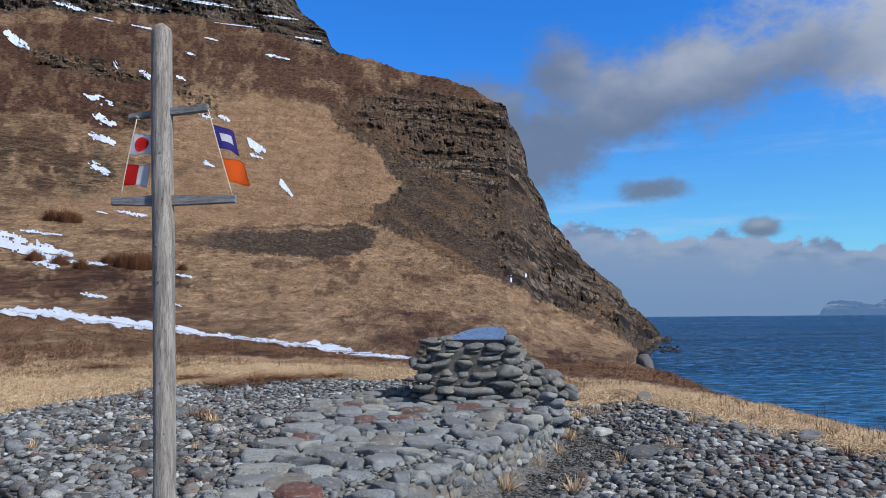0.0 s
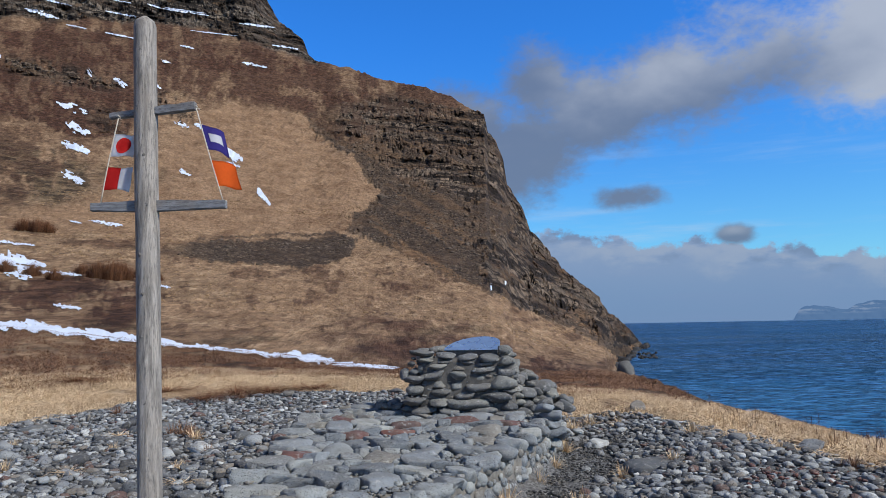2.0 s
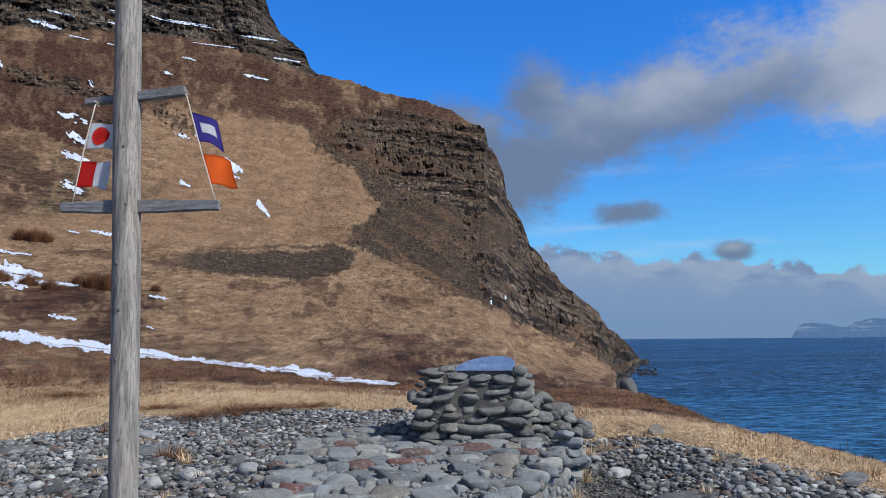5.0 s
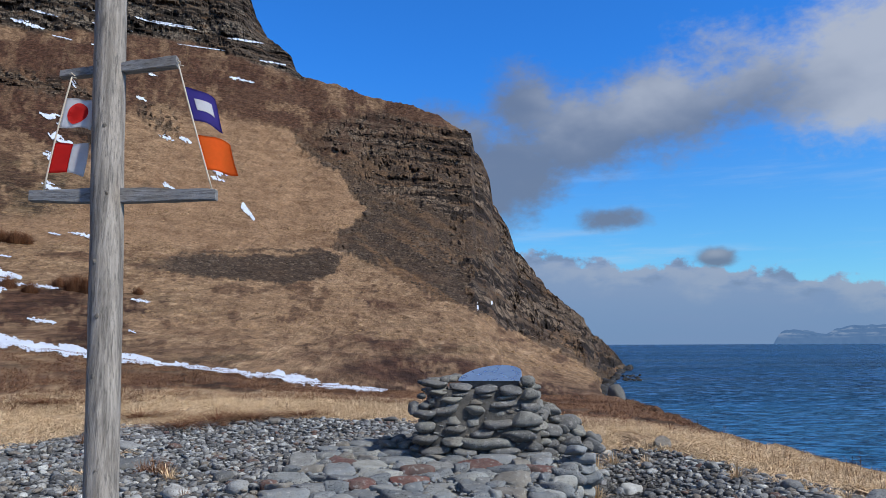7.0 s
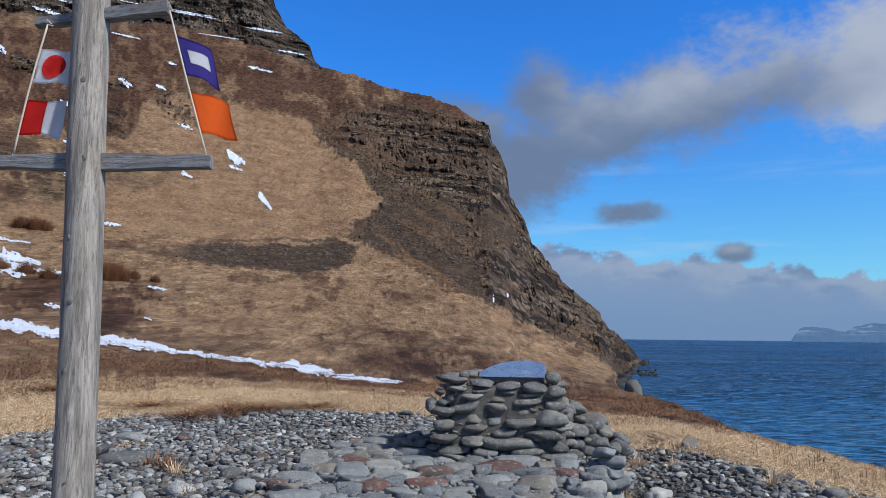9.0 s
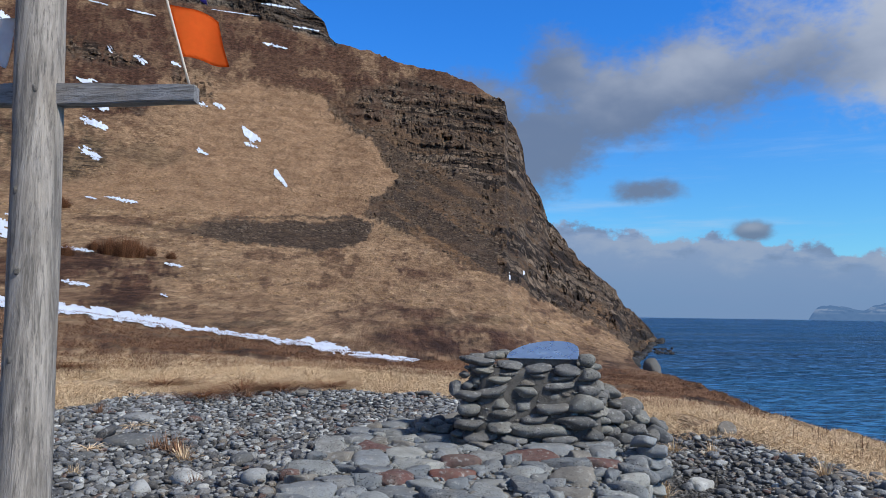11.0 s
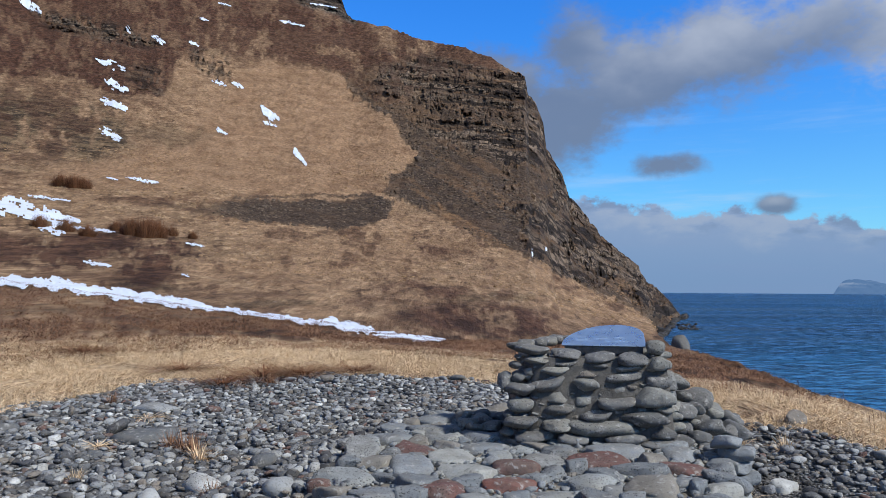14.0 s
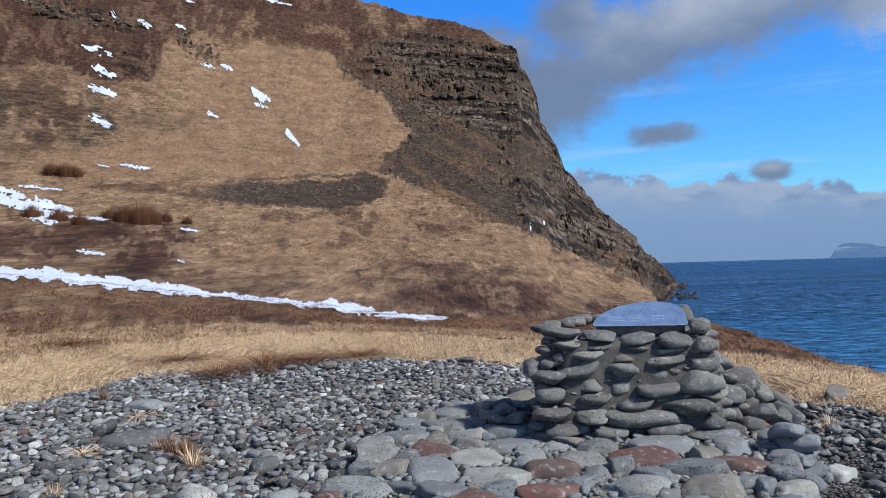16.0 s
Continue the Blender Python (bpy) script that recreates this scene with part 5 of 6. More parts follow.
def build_mast():
    at = Vector((-2.12, 5.15, -0.4))
    lean_x, lean_y, tall = -0.205, 0.215, 4.32
    mast = thing("signal_mast", *at, "weathered grey driftwood mast with two crossbars and signal flags", "mast")
    ring, rows_ = 36, 110
    ang = np.linspace(0, 2 * np.pi, ring + 1)[:-1]
    v = []
    for k in range(rows_):
        s = k / (rows_ - 1)
        zz = s * tall
        rad = 0.088 - 0.003 * s
        cap = max(0.0, (zz - tall + 0.095) / 0.097)
        rad = rad * math.sqrt(max(0.02, 1 - cap * cap))
        q = np.stack([np.cos(ang) * 1.5, np.sin(ang) * 1.5, np.full(ring, zz * 1.3)], 1)
        crack = np.stack([np.cos(ang) * 14, np.sin(ang) * 14, np.full(ring, zz * 0.8)], 1)
        rr = rad * (1 + 0.05 * fbm(q, 3, 0.5, 21) * (1 - min(1, cap))) - 0.0035 * soft(np.abs(lattice(crack, 31)), 0.35, 0.0)
        cx, cy = lean_x * s + 0.006 * math.sin(s * 5), lean_y * s
        v.append(np.stack([cx + rr * np.cos(ang), cy + rr * np.sin(ang), np.full(ring, zz)], 1))
    v = np.concatenate(v)
    i = np.arange(ring * rows_).reshape(rows_, ring)
    j = np.roll(i, -1, 1)
    faces = np.stack([i[:-1], j[:-1], j[1:], i[1:]], -1).reshape(-1, 4)
    faces = np.concatenate([faces, [[i[-1, 0], i[-1, 9], i[-1, 18], i[-1, 27]]]])
    part("post", mesh_from("post", v, faces, M_POLE), M_POLE, mast, "peeled grey log with drying cracks")
    rng = np.random.default_rng(3)
    bump = stone_meshes("knot", 2, M_KNOT, BALL2, 1.0, 0.1, 400)
    for z, a in ((1.73, -95), (0.94, -85), (3.16, -122), (2.49, -120), (2.40, -72), (1.25, -60), (3.62, -100), (2.02, -112), (1.42, -104), (0.55, -70), (2.78, -84)):
        s = (z + 0.4) / tall
        x, y = at.x + lean_x * s + 0.080 * math.cos(radians(a)), at.y + lean_y * s + 0.080 * math.sin(radians(a))
        lay("knot", bump[int(z * 10) % 2], mast, (x, y, z), (0.013, 0.009, 0.017), rng, 10, a + 90, "dark branch knot")
    for zl, zr, xl, xr, yl, yr, h in ((2.400, 2.392, -2.69, -1.645, 5.345, 5.235, 0.029), (3.125, 3.155, -2.59, -1.890, 5.40, 5.25, 0.025)):
        bm = bmesh.new()
        n = 14
        rings = []
        for k in range(n):
            t = k / (n - 1)
            c = Vector((xl + (xr - xl) * t, yl + (yr - yl) * t, zl + (zr - zl) * t)) - at
            hh = h * (1 + 0.06 * noise.noise(Vector((t * 5, zl, 0))) + (0.50 * max(0.0, 1 - abs(t - 0.45) / 0.5) if zl < 3 else 0.35 * min(1.0, t * 1.6) - 0.15))
            rings.append([bm.verts.new(c + Vector((0, sy * 0.03, sz * hh + 0.006 * noise.noise(Vector((t * 7, sy, sz)))))) for sy, sz in ((-1, -1), (1, -1), (1, 1), (-1, 1))])
        for a, b in zip(rings, rings[1:]):
            for k in range(4):
                bm.faces.new([a[k], a[(k + 1) % 4], b[(k + 1) % 4], b[k]])
        bm.faces.new(rings[0])
        bm.faces.new(rings[-1][::-1])
        bmesh.ops.recalc_face_normals(bm, faces=bm.faces[:])
        bmesh.ops.bevel(bm, geom=[e for e in bm.edges if abs((e.verts[0].co - e.verts[1].co).normalized().x) > 0.8], offset=0.004, segments=2, affect="EDGES")
        part("crossbar", bm, M_BAR, mast, "grey sawn plank across the mast")
    # cords, bowed a little by the wind, and the flags on them
    cords = []
    for (x0, z0), (x1, z1) in (((-2.495, 3.085), (-2.610, 2.432)), ((-1.875, 3.130), (-1.668, 2.425))):
        pts = [Vector((x0 + (x1 - x0) * t, (5.315 if x0 < -2.25 else 5.220) - 0.012 * math.sin(t * math.pi), z0 + (z1 - z0) * t)) - at for t in np.linspace(0, 1, 12)]
        part("cord", tube(pts, 0.0045), M_CORD, mast, "thin pale cord")
        for p, up in ((pts[0], 1), (pts[-1], -1)):
            loop = [p + Vector((0.006 * math.cos(t), 0.018 * math.sin(t) + 0.012, up * 0.012 + 0.012 * math.sin(t * 0.5))) for t in np.linspace(0, 6.0, 12)]
            part("knot_loop", tube(loop, 0.003, 6), M_CORD, mast, "knotted end of the pale cord")
            part("loose_end", tube([p, p + Vector((0.012, -0.004, -0.004)), p + Vector((0.030, -0.008, -0.010))], 0.0028, 6), M_CORD, mast)
        cords.append((Vector(pts[0]) + at, Vector(pts[-1]) + at))

    def flag(cord, t0, t1, fly, drop, paint, label, seed, lean=0.06):
        """A small square flag: its cloth is split where the colours meet. paint: name, material and borders of each patch."""
        a, b = cord
        p0, p1 = a.lerp(b, t0), a.lerp(b, t1)
        root = None

        def at_uv(u, w):
            edge = p0.lerp(p1, w)
            sway = 0.022 * math.sin(u * 5 + seed + w * 2.2) * u + lean * u
            return edge + Vector((fly * u, sway, -drop * u * u + 0.012 * math.sin(u * 6 + w * 3 + seed) * u)) - at

        for name, mat, rim, lift in paint:
            bm = bmesh.new()
            if rim == "disc":
                n = 26
                cu, cw = 0.52, 0.5
                c = bm.verts.new(at_uv(cu, cw) + Vector((0, lift, 0)))
                rings = [[bm.verts.new(at_uv(cu + 0.36 * q * math.cos(t), cw + 0.36 * q * math.sin(t)) + Vector((0, lift, 0))) for t in np.linspace(0, 2 * math.pi, n + 1)[:-1]] for q in (0.5, 1.0)]
                for k in range(n):
                    bm.faces.new([c, rings[0][k], rings[0][(k + 1) % n]])
                    bm.faces.new([rings[0][k], rings[1][k], rings[1][(k + 1) % n], rings[0][(k + 1) % n]])
            else:
                u0, u1, w0, w1 = rim
                n = 12
                g = [[bm.verts.new(at_uv(u0 + (u1 - u0) * i / n, w0 + (w1 - w0) * j / n) + Vector((0, lift, 0))) for i in range(n + 1)] for j in range(n + 1)]
                for j in range(n):
                    for i in range(n):
                        bm.faces.new([g[j][i], g[j + 1][i], g[j + 1][i + 1], g[j][i + 1]])
            for f in bm.faces:
                f.smooth = True
            bmesh.ops.solidify(bm, geom=bm.faces[:], thickness=0.0015)
            ob = part(name, bm, mat, root or mast, label if root is None else "")
            root = root or ob

    flag(cords[0], 0.19, 0.455, 0.165, 0.01, [("flag", M_WHITE, (0, 1, 0, 1), 0), ("red_disc", M_REDCLOTH, "disc", -0.004)], "white flag with a red disc", 0.3, 0.0)
    flag(cords[0], 0.585, 0.85, 0.185, 0.01, [("flag", M_REDCLOTH, (0, 0.55, 0, 1), 0), ("white_half", M_WHITE, (0.55, 1.0, 0, 1), 0)], "flag with a red and a white half", 1.4, 0.0)
    flag(cords[1], 0.18, 0.455, 0.150, 0.05, [("flag", M_BLUE, (0, 1, 0, 1), 0), ("white_field", M_WHITE, (0.24, 0.80, 0.30, 0.66), -0.004)], "blue flag with a white rectangle", 2.6)
    flag(cords[1], 0.57, 0.85, 0.165, 0.03, [("flag", M_ORANGE, (0, 1, 0, 1), 0)], "plain orange flag", 4.0)
    return mast


build_mast()


# ---- snow left on the slopes ----
SNOW_HIGH = [(-30.67, 0.3361, 0.85, 0.0107), (-27.64, 0.3912, 0.97, 0.0054), (-22.22, 0.4062, 1.22, 0.0031), (-25.43, 0.3813, 0.59, 0.0019),
             (-22.57, 0.3779, 0.91, 0.0027), (-25.55, 0.2769, 0.91, 0.0061), (-25.13, 0.2517, 0.72, 0.0069), (-25.24, 0.2269, 0.83, 0.0054),
             (-25.32, 0.1896, 0.71, 0.0061), (-20.0, 0.316, 0.33, 0.0031), (-22.44, 0.3158, 0.45, 0.0046), (-19.36, 0.3501, 0.33, 0.0019),
             (-17.88, 0.373, 0.46, 0.0027), (-10.52, 0.3839, 0.95, 0.0038), (-12.9, 0.3557, 0.86, 0.0027), (-18.22, 0.4206, 1.67, 0.0023),
             (-12.5, 0.4119, 1.07, 0.0031), (-14.43, 0.2323, 0.64, 0.01), (-14.42, 0.2169, 0.47, 0.0031), (-12.15, 0.1731, 0.47, 0.01),
             (-17.86, 0.2033, 0.38, 0.0038), (-18.18, 0.2672, 0.5, 0.0038), (-16.83, 0.2667, 0.42, 0.0038)]
SNOW_LOW = [(-18.04, 0.4227, 1.3, 0.0016), (-22.92, 0.4238, 1.0, 0.0016), (-12.95, 0.4116, 1.0, 0.0022), (-26.68, 0.4087, 0.8, 0.0026), (-15.91, 0.3955, 1.6, 0.0014), (-20.3, 0.4236, 0.4, 0.003),
            (-23.16, 0.1339, 1.01, 0.0031), (-25.08, 0.1337, 0.36, 0.0015), (-29.97, 0.0902, 2.79, 0.013), (-28.83, 0.1055, 1.15, 0.0023),
            (-28.59, 0.0691, 0.87, 0.0054), (-26.16, 0.0708, 1.38, 0.0031), (-25.44, 0.0302, 0.79, 0.0031), (-19.41, 0.0556, 0.58, 0.0023),
            (-19.87, 0.0181, 0.25, 0.0023), (-24.51, 0.3239, 0.16, 0.0046), (5.286, 0.049, 0.06, 0.008), (6.423, 0.054, 0.06, 0.010)]
STREAM_AZ = [-31.6, -29.74, -28.05, -26.31, -24.5, -22.65, -20.37, -18.41, -16.41, -14.79, -13.13, -11.46, -9.77, -8.06, -6.34, -4.17, -2.0]
STREAM_MID = [0.0113, 0.0098, 0.0090, 0.0040, -0.0013, -0.0066, -0.0114, -0.0184, -0.0227, -0.0268, -0.0303, -0.0346, -0.0358, -0.0430, -0.0487, -0.0538, -0.0556]
STREAM_HALF = [0.0070, 0.0085, 0.0085, 0.0080, 0.0080, 0.0078, 0.0074, 0.0046, 0.0042, 0.0032, 0.0044, 0.0058, 0.0085, 0.0068, 0.0048, 0.0036, 0.0026]


def snow_sheet(name, az, mid, half, seed, label, across=22, grain=1.0, fill=0.30, jag=0.75):
    """Ragged snow lying on the slope: a fine net over the slope, kept where the snow has lasted."""
    v = []
    w = across + 1
    s = np.linspace(-1.35, 1.35, w)
    for k, a in enumerate(az):
        for u in s:
            p = on_land(float(a), float(mid[k] + half[k] * u), 58)
            to = np.array([EYE0[0], EYE0[1], p[2] + 60]) - p
            v.append(p + to / np.linalg.norm(to) * np.linalg.norm(p - EYE0) * 0.0016)
    hmax = float(np.max(half))
    cu, cv = np.meshgrid(np.arange(len(az) - 1), np.arange(across), indexing="ij")
    a_, u_ = (az[cu] + az[cu + 1]) / 2, (s[cv] + s[cv + 1]) / 2
    e_ = u_ * half[cu]
    q = np.stack([a_.ravel() * 0.0175 / (hmax * 1.1), e_.ravel() / (hmax * 0.55), np.full(a_.size, seed * 7.7)], 1) * grain
    left = 1 - np.abs(u_) + jag * fbm(q, 5, 0.62, 5).reshape(a_.shape) > fill
    left &= half[cu] > 0.08 * hmax
    # every lasting piece is a patch of its own
    mark = np.where(left, np.arange(left.size).reshape(left.shape) + 1, 0)
    while True:
        grown = mark.copy()
        for d in (-1, 1):
            for axis in (0, 1):
                near = np.roll(mark, d, axis)
                edge = [slice(None)] * 2
                edge[axis] = 0 if d == 1 else -1
                near[tuple(edge)] = 0
                grown = np.maximum(grown, near)
        grown = np.where(left, grown, 0)
        if (grown == mark).all():
            break
        mark = grown
    v = np.array(v)
    ids, sizes = np.unique(mark[mark > 0], return_counts=True)
    for key in ids[(sizes > 7)]:
        k, c = np.nonzero(mark == key)
        n0 = k * w + c
        f = np.stack([n0, n0 + w, n0 + w + 1, n0 + 1], 1)
        used, f = np.unique(f, return_inverse=True)
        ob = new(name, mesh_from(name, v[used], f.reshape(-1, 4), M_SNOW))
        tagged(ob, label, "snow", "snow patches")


def build_snow():
    for k, (az, e, wa, we) in enumerate(SNOW_HIGH + SNOW_LOW):
        u = np.linspace(-1.2, 1.2, 64 if wa > 0.3 else 24)
        we = we * (0.6 if e > 0.37 else 1.0)
        skew = -0.7 * we * u if wa > 0.15 else 0 * u
        snow_sheet("snow_patch", az + wa * u * 0.95, e + skew, we * 0.95 * np.sqrt(np.maximum(0.0, 1.44 - u * u)) / 1.2 + 0.0001, k + 1.3, "small ragged patch of old snow on the slope", 16, 1.3, 0.42)
    az = np.linspace(STREAM_AZ[0], STREAM_AZ[-1], 820)
    half = np.interp(az, STREAM_AZ, STREAM_HALF) * np.minimum(1, (STREAM_AZ[-1] - az) / 0.6 + 0.05)
    snow_sheet("snow_bank", az, np.interp(az, STREAM_AZ, STREAM_MID), half * 0.70, 50.3, "long ragged bank of old snow along the stream", 24, 0.6, 0.10, 0.72)


build_snow()


# ---- grass and dead plants ----
def blades(name, spots, length, width, lean, mat, rng, label, category):
    """Single blades standing or lying: spots are x, y, z."""
    p = np.array(spots)
    n = len(p)
    a = 2.2 * fbm(p * np.array([0.35, 0.35, 0.0]), 2, 0.5, 61) + rng.normal(0, 1.5, n)
    L = rng.uniform(length[0], length[1], n)
    up = np.sin(rng.uniform(lean[0], lean[1], n))
    flat = np.sqrt(1 - up * up)
    d = np.stack([np.cos(a) * flat, np.sin(a) * flat, up], 1)
    s = np.stack([-np.sin(a), np.cos(a), 0 * a], 1)
    s = s * 0.8 + rng.normal(0, 0.35, (n, 3))
    s = s / np.linalg.norm(s, axis=1)[:, None] * (rng.uniform(0.6, 1.2, n) * width)[:, None]
    mid = p + d * (L * 0.55)[:, None] + np.array([0, 0, 0.02])
    tip = p + d * L[:, None] - np.stack([0 * L, 0 * L, 0.18 * L * flat], 1)
    v = np.stack([p - s, p + s, mid + s * 0.8, mid - s * 0.8, tip], 1).reshape(-1, 3)
    i = np.arange(n) * 5
    f = np.concatenate([np.stack([i, i + 1, i + 2], 1), np.stack([i, i + 2, i + 3], 1), np.stack([i + 3, i + 2, i + 4], 1)])
    ob = new(name, mesh_from(name, v, f, mat, False))
    return tagged(ob, label, category, kind="stuff")


def ring_spots(rng, count, thin, a0=-35.0, a1=34.0, power=1.0, beyond=False):
    """Points on the meadow between two rims, in clumps."""
    az = rng.uniform(a0, a1, count)
    f = rng.uniform(0, 1, count) ** power
    er, rr = edge_r(az), rim_r(az)
    far = np.minimum(er + grass_reach(az), rr - 2)
    lo, hi = (far - 2.0, rr - 0.5) if beyond else (er - 0.3, far + 1.5)
    r = lo + (hi - lo) * f
    x, y = EYE0[0] + r * np.sin(np.radians(az)), EYE0[1] + r * np.cos(np.radians(az))
    clump = fbm(np.stack([x * 0.9, y * 0.9, x * 0], 1), 3, 0.6, 51)
    keep = (clump > thin) & (r < rr + 2)
    return [(px, py, land_height(px, py)) for px, py in zip(x[keep], y[keep])]


def build_meadow():
    rng = np.random.default_rng(20)
    blades("dry_grass", ring_spots(rng, 95000, -0.7, power=1.15), (0.10, 0.32), 0.0058, (0.0, 0.45), M_STRAW, rng, "flattened straw-coloured dry grass on the meadow", "grass")
    blades("upright_grass", ring_spots(rng, 50000, -0.3), (0.07, 0.20), 0.0045, (0.5, 1.4), M_STRAW, rng, "short upright straw-coloured grass on the meadow", "grass")
    blades("brown_scrub", ring_spots(rng, 130000, -0.3, a1=19.0, beyond=True), (0.08, 0.24), 0.008, (0.1, 0.9), M_HEATHER, rng, "low red-brown dead scrub on the meadow", "scrub")


build_meadow()


# ---- shore rocks, boulders, plants ----
def build_rocks():
    rng = np.random.default_rng(31)
    rows = []
    for k in range(260):
        a = rng.uniform(14.3, 16.9)
        base = np.interp(a, [14.3, 14.6, 15.5, 16.35, 16.9], [190, 205, 252, 360, 372])
        r = base + rng.normal(-4, 7) + (rng.uniform(-14, 4) if a > 16.2 else 0)
        s = rng.uniform(0.35, 1.3) * (1 if k % 9 else 1.6)
        rows.append((EYE0[0] + r * math.sin(radians(a)), EYE0[1] + r * math.cos(radians(a)), SEA_Z + 0.1 * s, s))
    for k in range(46):
        a, r = rng.uniform(16.3, 17.5), rng.uniform(250, 292)
        s = rng.uniform(0.25, 0.8)
        rows.append((EYE0[0] + r * math.sin(radians(a)), EYE0[1] + r * math.cos(radians(a)), SEA_Z + 0.05 * s, s))
    ob = new("shore_rocks", stones_joined("shore_rocks", rows, BALL2, M_SHORE, rng, (0.5, 0.9)))
    tagged(ob, "dark wet boulders along the foot of the headland", "rocks", kind="stuff")
    a, r = radians(15.15), 73.0
    big = new("boulder", mesh_from("boulder", stone_shape(77, BALL3, 0.8, 0.12)[0] * np.array([0.9, 0.85, 1.4]), BALL3[1], M_TALUS_BIG))
    big.matrix_world = pose(EYE0[0] + r * math.sin(a), EYE0[1] + r * math.cos(a), -3.5, 0, 0, 30)
    tagged(big, "large grey rounded boulder at the shore", "boulder")
    # larger stones lying in the shingle
    for x, y, w, d, h, turn in ((4.35, 15.6, 0.19, 0.14, 0.15, 10), (-5.15, 13.7, 0.50, 0.26, 0.13, 25), (-6.1, 16.2, 0.42, 0.22, 0.11, -20), (2.9, 9.85, 0.42, 0.28, 0.10, 15),
                                (-6.3, 10.9, 0.20, 0.15, 0.10, 0), (2.75, 12.4, 0.2, 0.14, 0.10, 40), (5.6, 10.8, 0.2, 0.16, 0.10, -15), (-7.6, 14.2, 0.34, 0.18, 0.12, 30)):
        slab = new("shingle_boulder", mesh_from("shingle_boulder", stone_shape(int(70 + x * 3), BALL3, 0.66, 0.14, 7)[0] * np.array([w, d, h]), BALL3[1], M_PEBBLE))
        slab.matrix_world = pose(x, y, float(ground_z(x, y)) + h * 0.45, 4, -5, turn)
        tagged(slab, "flat grey stone lying among the pebbles", "stone", "larger stones in the shingle")


def shore_nodes(n, co):
    a = n.noise(co, 0.8, 6, 0.7)
    return {"Base Color": n.mix(n.step(a, 0.35, 0.65), (0.008, 0.007, 0.007), (0.034, 0.031, 0.029)), "Roughness": 0.75, "Normal": n.bump(a, 0.6, 0.4)}


M_SHORE = material("shore_rock", shore_nodes)
M_TALUS_BIG = material("grey_boulder", dark_nodes)
build_rocks()


def lump_nodes(lo, hi):
    def build(n, co):
        isle = n.add("NewGeometry").outputs["Random Per Island"]
        a = n.noise(co, 3.0, 4, 0.7)
        return {"Base Color": n.mix(n.math("MULTIPLY", n.math("ADD", isle, a), 0.6), lo, hi), "Roughness": 0.95, "Normal": n.bump(a, 0.8, 0.2), "Specular IOR Level": 0.15}

    return build


M_TALUS = material("talus_stone", lump_nodes((0.028, 0.022, 0.018), (0.18, 0.135, 0.10)))
M_TUSSOCK = material("tussock", lump_nodes((0.17, 0.105, 0.058), (0.40, 0.265, 0.150)))


def build_slope_detail():
    """Loose blocks on scree and rock, and tussocks on the grass."""
    rng = np.random.default_rng(55)
    cols, x, y, z, bare, rock, heather = LAND
    m, n = x.shape
    j = rng.integers(70, n - 70, 60000)
    i = rng.integers(66, 365, 60000)
    fu, fv = rng.uniform(0, 1, 60000), rng.uniform(0, 1, 60000)
    at = lambda g: (g[i, j] * (1 - fu) + g[i, j + 1] * fu) * (1 - fv) + (g[i + 1, j] * (1 - fu) + g[i + 1, j + 1] * fu) * fv
    px, py, pz, pb, pr = at(x), at(y), at(z), at(bare), at(rock)
    az = np.degrees(np.arctan2(px - EYE0[0], py - EYE0[1]))
    r = np.hypot(px - EYE0[0], py - EYE0[1])
    seen = (az > -35) & (az < 16.4) & (r > 55) & (pz > SEA_Z + 0.5)
    clump = fbm(np.stack([px / 14, py / 14, pz / 9], 1), 4, 0.6, 71)
    stone = seen & (pb > 0.6) & (clump > -0.25)
    grass = seen & (pb + pr < 0.3) & (at(heather) < 0.25) & (clump > 0.0) & (r > 85) & (r < 215)
    rows = np.stack([px, py, pz, rng.uniform(0.12, 0.42, 60000) ** 1.0 * np.clip(r / 200, 0.5, 1.8)], 1)
    big = rng.uniform(size=60000) < 0.03
    rows[big, 3] *= 2.2
    ob = new("talus_stones", stones_joined("talus_stones", rows[stone][:11000], BALL1, M_TALUS, rng, (0.5, 0.9)))
    tagged(ob, "dark loose blocks strewn over the scree and cliff", "rocks", kind="stuff")
    rows[:, 3] *= 0.75
    ob = new("tussocks", stones_joined("tussocks", rows[grass][:14000], BALL1, M_TUSSOCK, rng, (0.35, 0.7)))
    tagged(ob, "brown and straw-coloured grass tussocks on the slope", "grass", kind="stuff")


build_slope_detail()


def tuft_mesh(rng, count, length, lean, width, spread=0.06):
    v, f = [], []
    for k in range(count):
        a, L = rng.uniform(0, 2 * math.pi), rng.uniform(*length)
        t = rng.uniform(*lean)
        d = Vector((math.cos(a) * math.sin(t), math.sin(a) * math.sin(t), math.cos(t)))
        s = Vector((-math.sin(a), math.cos(a), rng.uniform(-0.4, 0.4))) * width
        p = Vector((math.cos(a), math.sin(a), 0)) * rng.uniform(0, spread) + Vector((0, 0, -0.02))
        m = p + d * L * 0.55
        e = p + d * L + Vector((0, 0, -0.25 * L * math.sin(t)))
        b = len(v)
        v += [p - s, p + s, m + s * 0.8, m - s * 0.8, e]
        f += [(b, b + 1, b + 2), (b, b + 2, b + 3), (b + 3, b + 2, b + 4)]
    return v, f


M_BUSH = material("bush_twigs", straw_nodes((0.075, 0.032, 0.016), (0.23, 0.105, 0.050)))


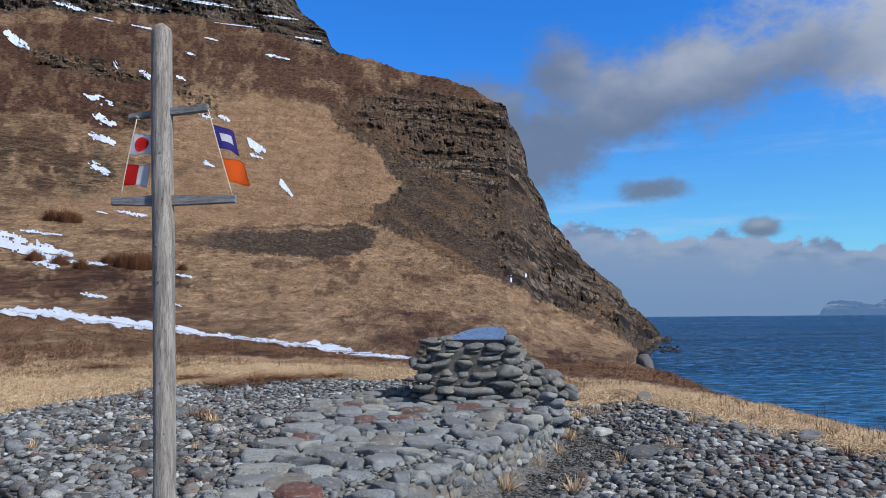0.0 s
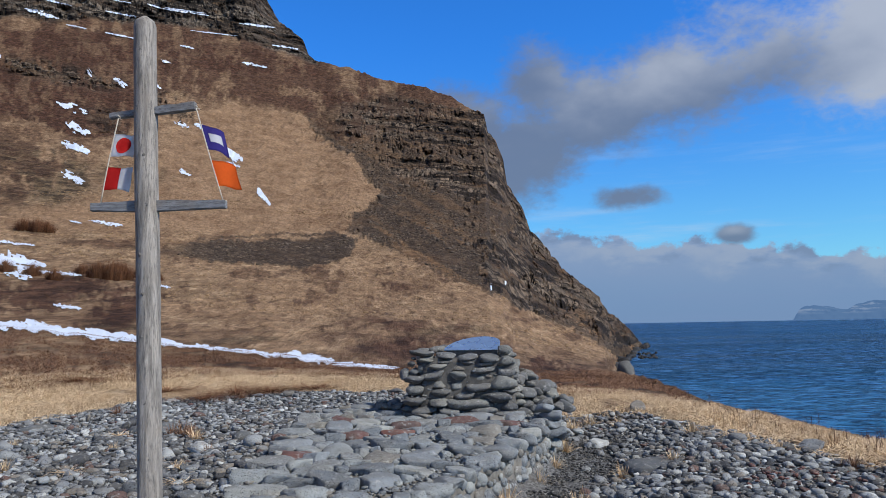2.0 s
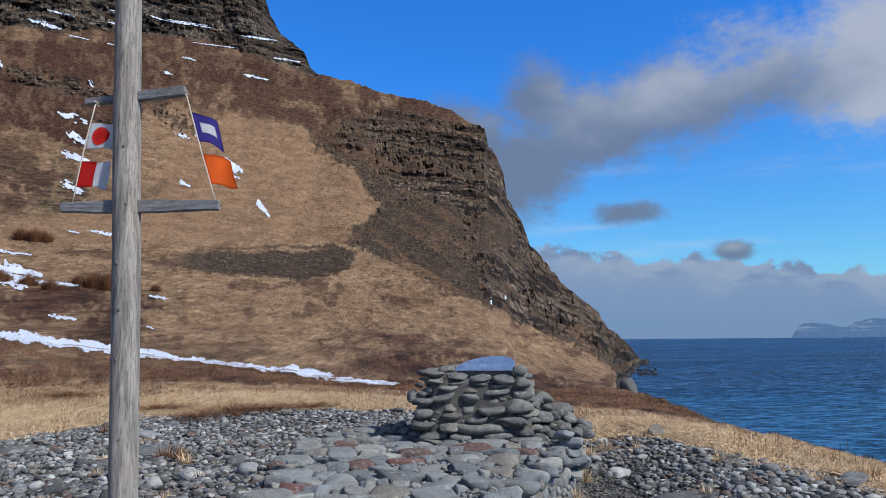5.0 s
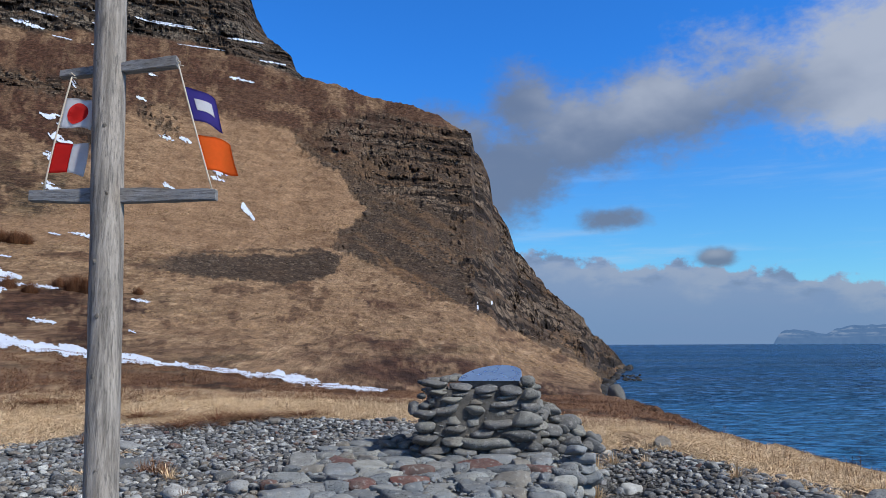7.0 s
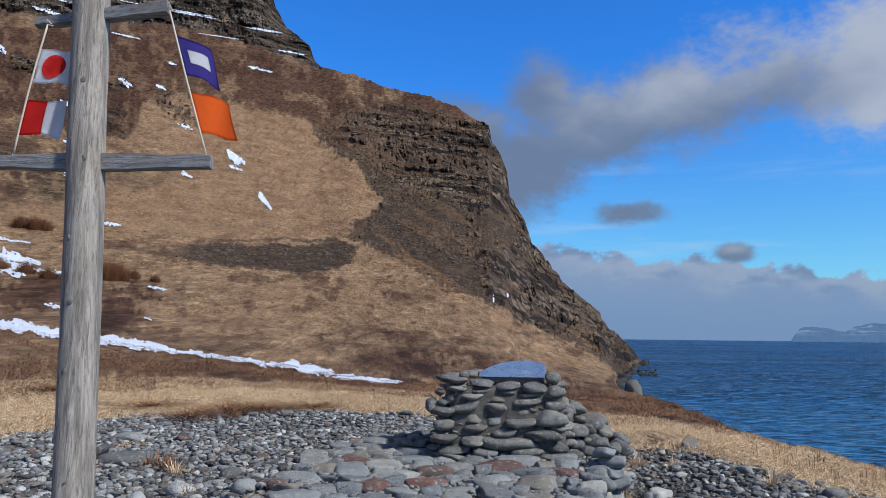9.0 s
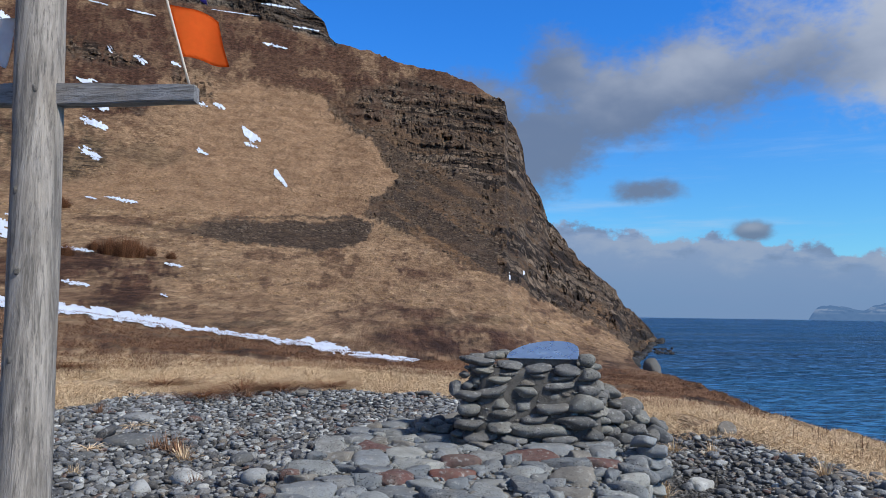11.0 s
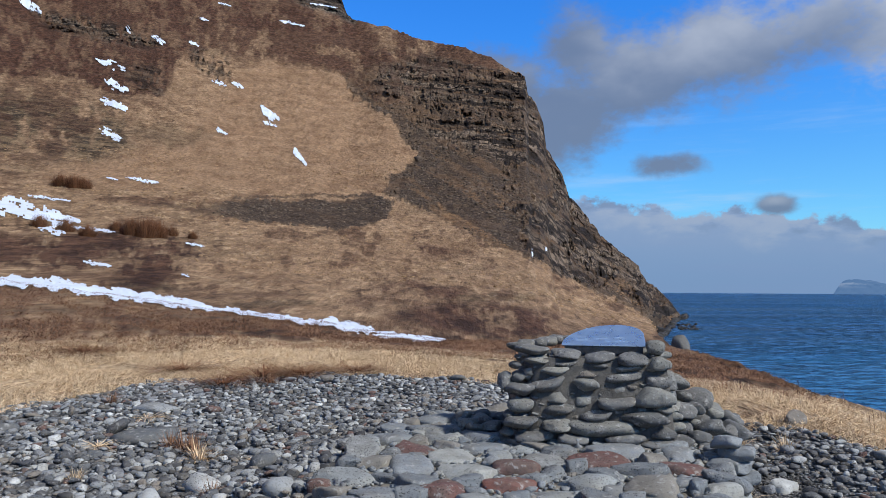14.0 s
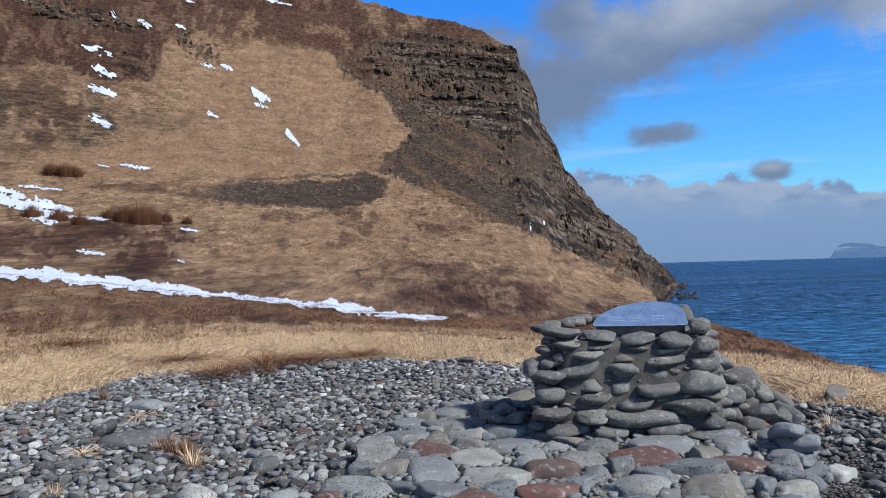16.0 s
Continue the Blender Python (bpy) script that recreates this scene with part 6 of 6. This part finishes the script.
def build_plants():
    rng = np.random.default_rng(41)
    pale = [mesh_from("grass_tuft", *tuft_mesh(rng, 130, (0.12, 0.34), (0.1, 1.25), 0.004), M_STRAW, False) for _ in range(3)]
    brown = [mesh_from("brown_tuft", *tuft_mesh(rng, 170, (0.10, 0.32), (0.2, 1.4), 0.003), M_HEATHER, False) for _ in range(2)]
    spots = [(edge_x(y) + d, y, s) for y, d, s in ((9.6, 0.16, 0.8), (8.1, 1.1, 1.1), (8.4, 0.16, 1.1), (13.9, 0.4, 1.3), (14.7, 0.9, 1.2), (11.9, 0.2, 1.0), (7.2, 0.2, 0.9), (10.6, 0.14, 0.8), (9.7, 1.25, 0.8))]
    spots += [(4.3, 12.2, 1.1), (5.0, 10.6, 0.8), (3.2, 9.9, 1.0), (6.2, 11.3, 0.9), (-4.05, 12.5, 1.1), (-3.3, 9.4, 0.7), (-5.6, 9.6, 0.7), (-5.0, 11.5, 0.7), (-6.8, 12.0, 0.8), (3.6, 14.2, 1.1)]
    for k, (x, y, s) in enumerate(spots):
        ob = new("grass_tuft", pale[k % 3])
        ob.matrix_world = pose(x, y, float(ground_z(x, y)), 0, 0, 70 * k) @ Matrix.Scale(s, 4)
        tagged(ob, "pale dry grass tuft growing between the stones", "grass tuft", "grass tufts")
    for k, (x, y, s) in enumerate(((-4.45, 13.1, 1.3), (-4.25, 12.9, 1.2), (-4.7, 13.3, 1.1), (-3.4, 11.0, 0.8), (5.4, 9.4, 1.0), (-7.2, 17.0, 1.2), (-5.0, 19.6, 1.3))):
        ob = new("heather_tuft", brown[k % 2])
        ob.matrix_world = pose(x, y, float(ground_z(x, y)), 0, 0, 50 * k) @ Matrix.Scale(s, 4)
        tagged(ob, "brown withered plant clump among the pebbles", "dead plant", "withered clumps")
    mats = [mesh_from("dead_stalk_mat", *tuft_mesh(rng, 520, (0.25, 0.75), (0.9, 1.5), 0.0035, 0.75), M_BUSH, False) for _ in range(2)]
    for k, (x, y, s) in enumerate(((-5.9, 19.2, 0.8), (-5.4, 20.6, 1.0), (-4.6, 21.2, 0.9), (-7.6, 21.6, 0.8), (-11.6, 24.4, 0.8), (-3.4, 21.8, 0.7))):
        ob = new("dead_stalk_mat", mats[k % 2])
        ob.matrix_world = pose(x, y, land_height(x, y) + 0.10, 0, 0, 80 * k) @ Matrix.Diagonal((s * 1.5, s * 1.2, s * 1.0, 1))
        tagged(ob, "flattened tangle of brown dead stalks in the dry grass", "dead plant", "stalk mats")
    lying = [mesh_from("dry_stalks", *tuft_mesh(rng, 46, (0.2, 0.5), (1.25, 1.55), 0.004), M_STRAW, False) for _ in range(2)]
    for k, (x, y, s) in enumerate(((-5.9, 15.4, 1.0), (-5.6, 13.2, 0.9), (-3.3, 12.3, 0.6), (-4.6, 9.2, 0.8), (-2.9, 8.2, 0.7), (5.6, 9.9, 0.9))):
        ob = new("dry_stalks", lying[k % 2])
        ob.matrix_world = pose(x, y, float(ground_z(x, y)) + 0.06, 0, 0, 40 * k) @ Matrix.Scale(s, 4)
        tagged(ob, "bleached dry stalks lying on the pebbles", "dead plant", "bleached stalks")
    # bushes on the lower slope
    bush = [mesh_from("brown_bush", *tuft_mesh(rng, 2600, (0.08, 0.24), (0.0, 1.1), 0.0016, 0.20), M_BUSH, False) for _ in range(2)]
    for k, (az, e, s) in enumerate(((-23.6, 0.066, 7.5), (-22.7, 0.065, 8.5), (-21.9, 0.065, 7.0), (-22.3, 0.069, 6.5), (-21.0, 0.067, 4.5), (-24.6, 0.071, 5.0), (-28.2, 0.122, 8.0), (-27.4, 0.121, 8.5), (-26.8, 0.121, 7.0),
                                    (-27.6, 0.068, 5.5), (-26.3, 0.063, 5.0), (-29.2, 0.072, 5.5), (-19.6, 0.064, 3.5))):
        p = on_land(az, e)
        ob = new("brown_bush", bush[k % 2])
        ob.matrix_world = pose(*p, 0, 0, 50 * k) @ Matrix.Diagonal((s * 0.9, s * 0.9, s * 1.7, 1))
        tagged(ob, "leafless red-brown bush on the grassy slope", "bush", "bushes on the slope")
    # dead dock stems along the meadow's edge
    stems = []
    for k in range(8):
        h, lx, ly = rng.uniform(0.4, 0.75), *rng.normal(0, 0.10, 2)
        v, f = [], []
        for q in range(9):
            t0 = q / 8
            w = 0.004 if q < 4 else rng.uniform(0.004, 0.011) * (1.1 - 0.5 * t0)
            c = Vector((lx * t0 * t0 * h, ly * t0 * t0 * h, t0 * h))
            v += [c + Vector((math.cos(a), math.sin(a), 0)) * w for a in (0.3, 2.4, 4.5)]
            if q:
                f += [((q - 1) * 3 + i, (q - 1) * 3 + (i + 1) % 3, q * 3 + (i + 1) % 3, q * 3 + i) for i in range(3)]
        for q in range(7):
            b, t0, a = len(v), rng.uniform(0.4, 0.9), rng.uniform(0, 2 * math.pi)
            c = Vector((lx * t0 * t0 * h, ly * t0 * t0 * h, t0 * h))
            out = c + Vector((math.cos(a), math.sin(a), rng.uniform(0.5, 1.2))) * rng.uniform(0.06, 0.14)
            v += [c + Vector((0.004, 0, 0)), c - Vector((0.004, 0, 0)), out + Vector((0, 0.004, 0)), out - Vector((0, 0.004, 0))]
            f += [(b, b + 1, b + 3, b + 2)]
        stems.append(mesh_from("stem", v, f, M_STALK, False))
    kinds = []
    for k in range(6):
        dock = thing("dead_dock", 0, 0, -50, "withered red-brown dock stems standing in dry grass", "dead plant", "withered docks")
        for j in range(2 + k % 3):
            s = part("stem", stems[int(rng.integers(8))], None, dock)
            s.matrix_basis = pose(*rng.normal(0, 0.09, 2), 0, *rng.uniform(-9, 9, 2), rng.uniform(0, 360)) @ Matrix.Scale(rng.uniform(0.7, 1.1), 4)
        kinds.append(dock)
    chosen = ((-10.6, 23.1, 1.5), (-11.2, 25.4, 1.4), (-10.9, 24.0, 1.2), (-9.6, 34.0, 1.7), (-2.6, 20.0, 1.0), (-13.4, 27.0, 1.2))
    for made in range(98):
        az = rng.uniform(9, 33) if made < 70 else rng.uniform(-33, 4)
        er, rr = float(edge_r(az)), float(rim_r(az))
        r = er + (rr - er) * (rng.uniform(0.06, 0.8) if az > 8 else rng.uniform(0.03, 0.4))
        x, y = EYE0[0] + r * math.sin(radians(az)), EYE0[1] + r * math.cos(radians(az))
        grown = 0.7
        if made >= 92:
            x, y, grown = chosen[made - 92]
        m = pose(x, y, land_height(x, y) - 0.02, 0, 0, rng.uniform(0, 360)) @ Matrix.Scale(grown, 4)
        if made < 6:
            kinds[made].matrix_basis = m
        else:
            copy_thing(kinds[made % 6], m)


build_plants()
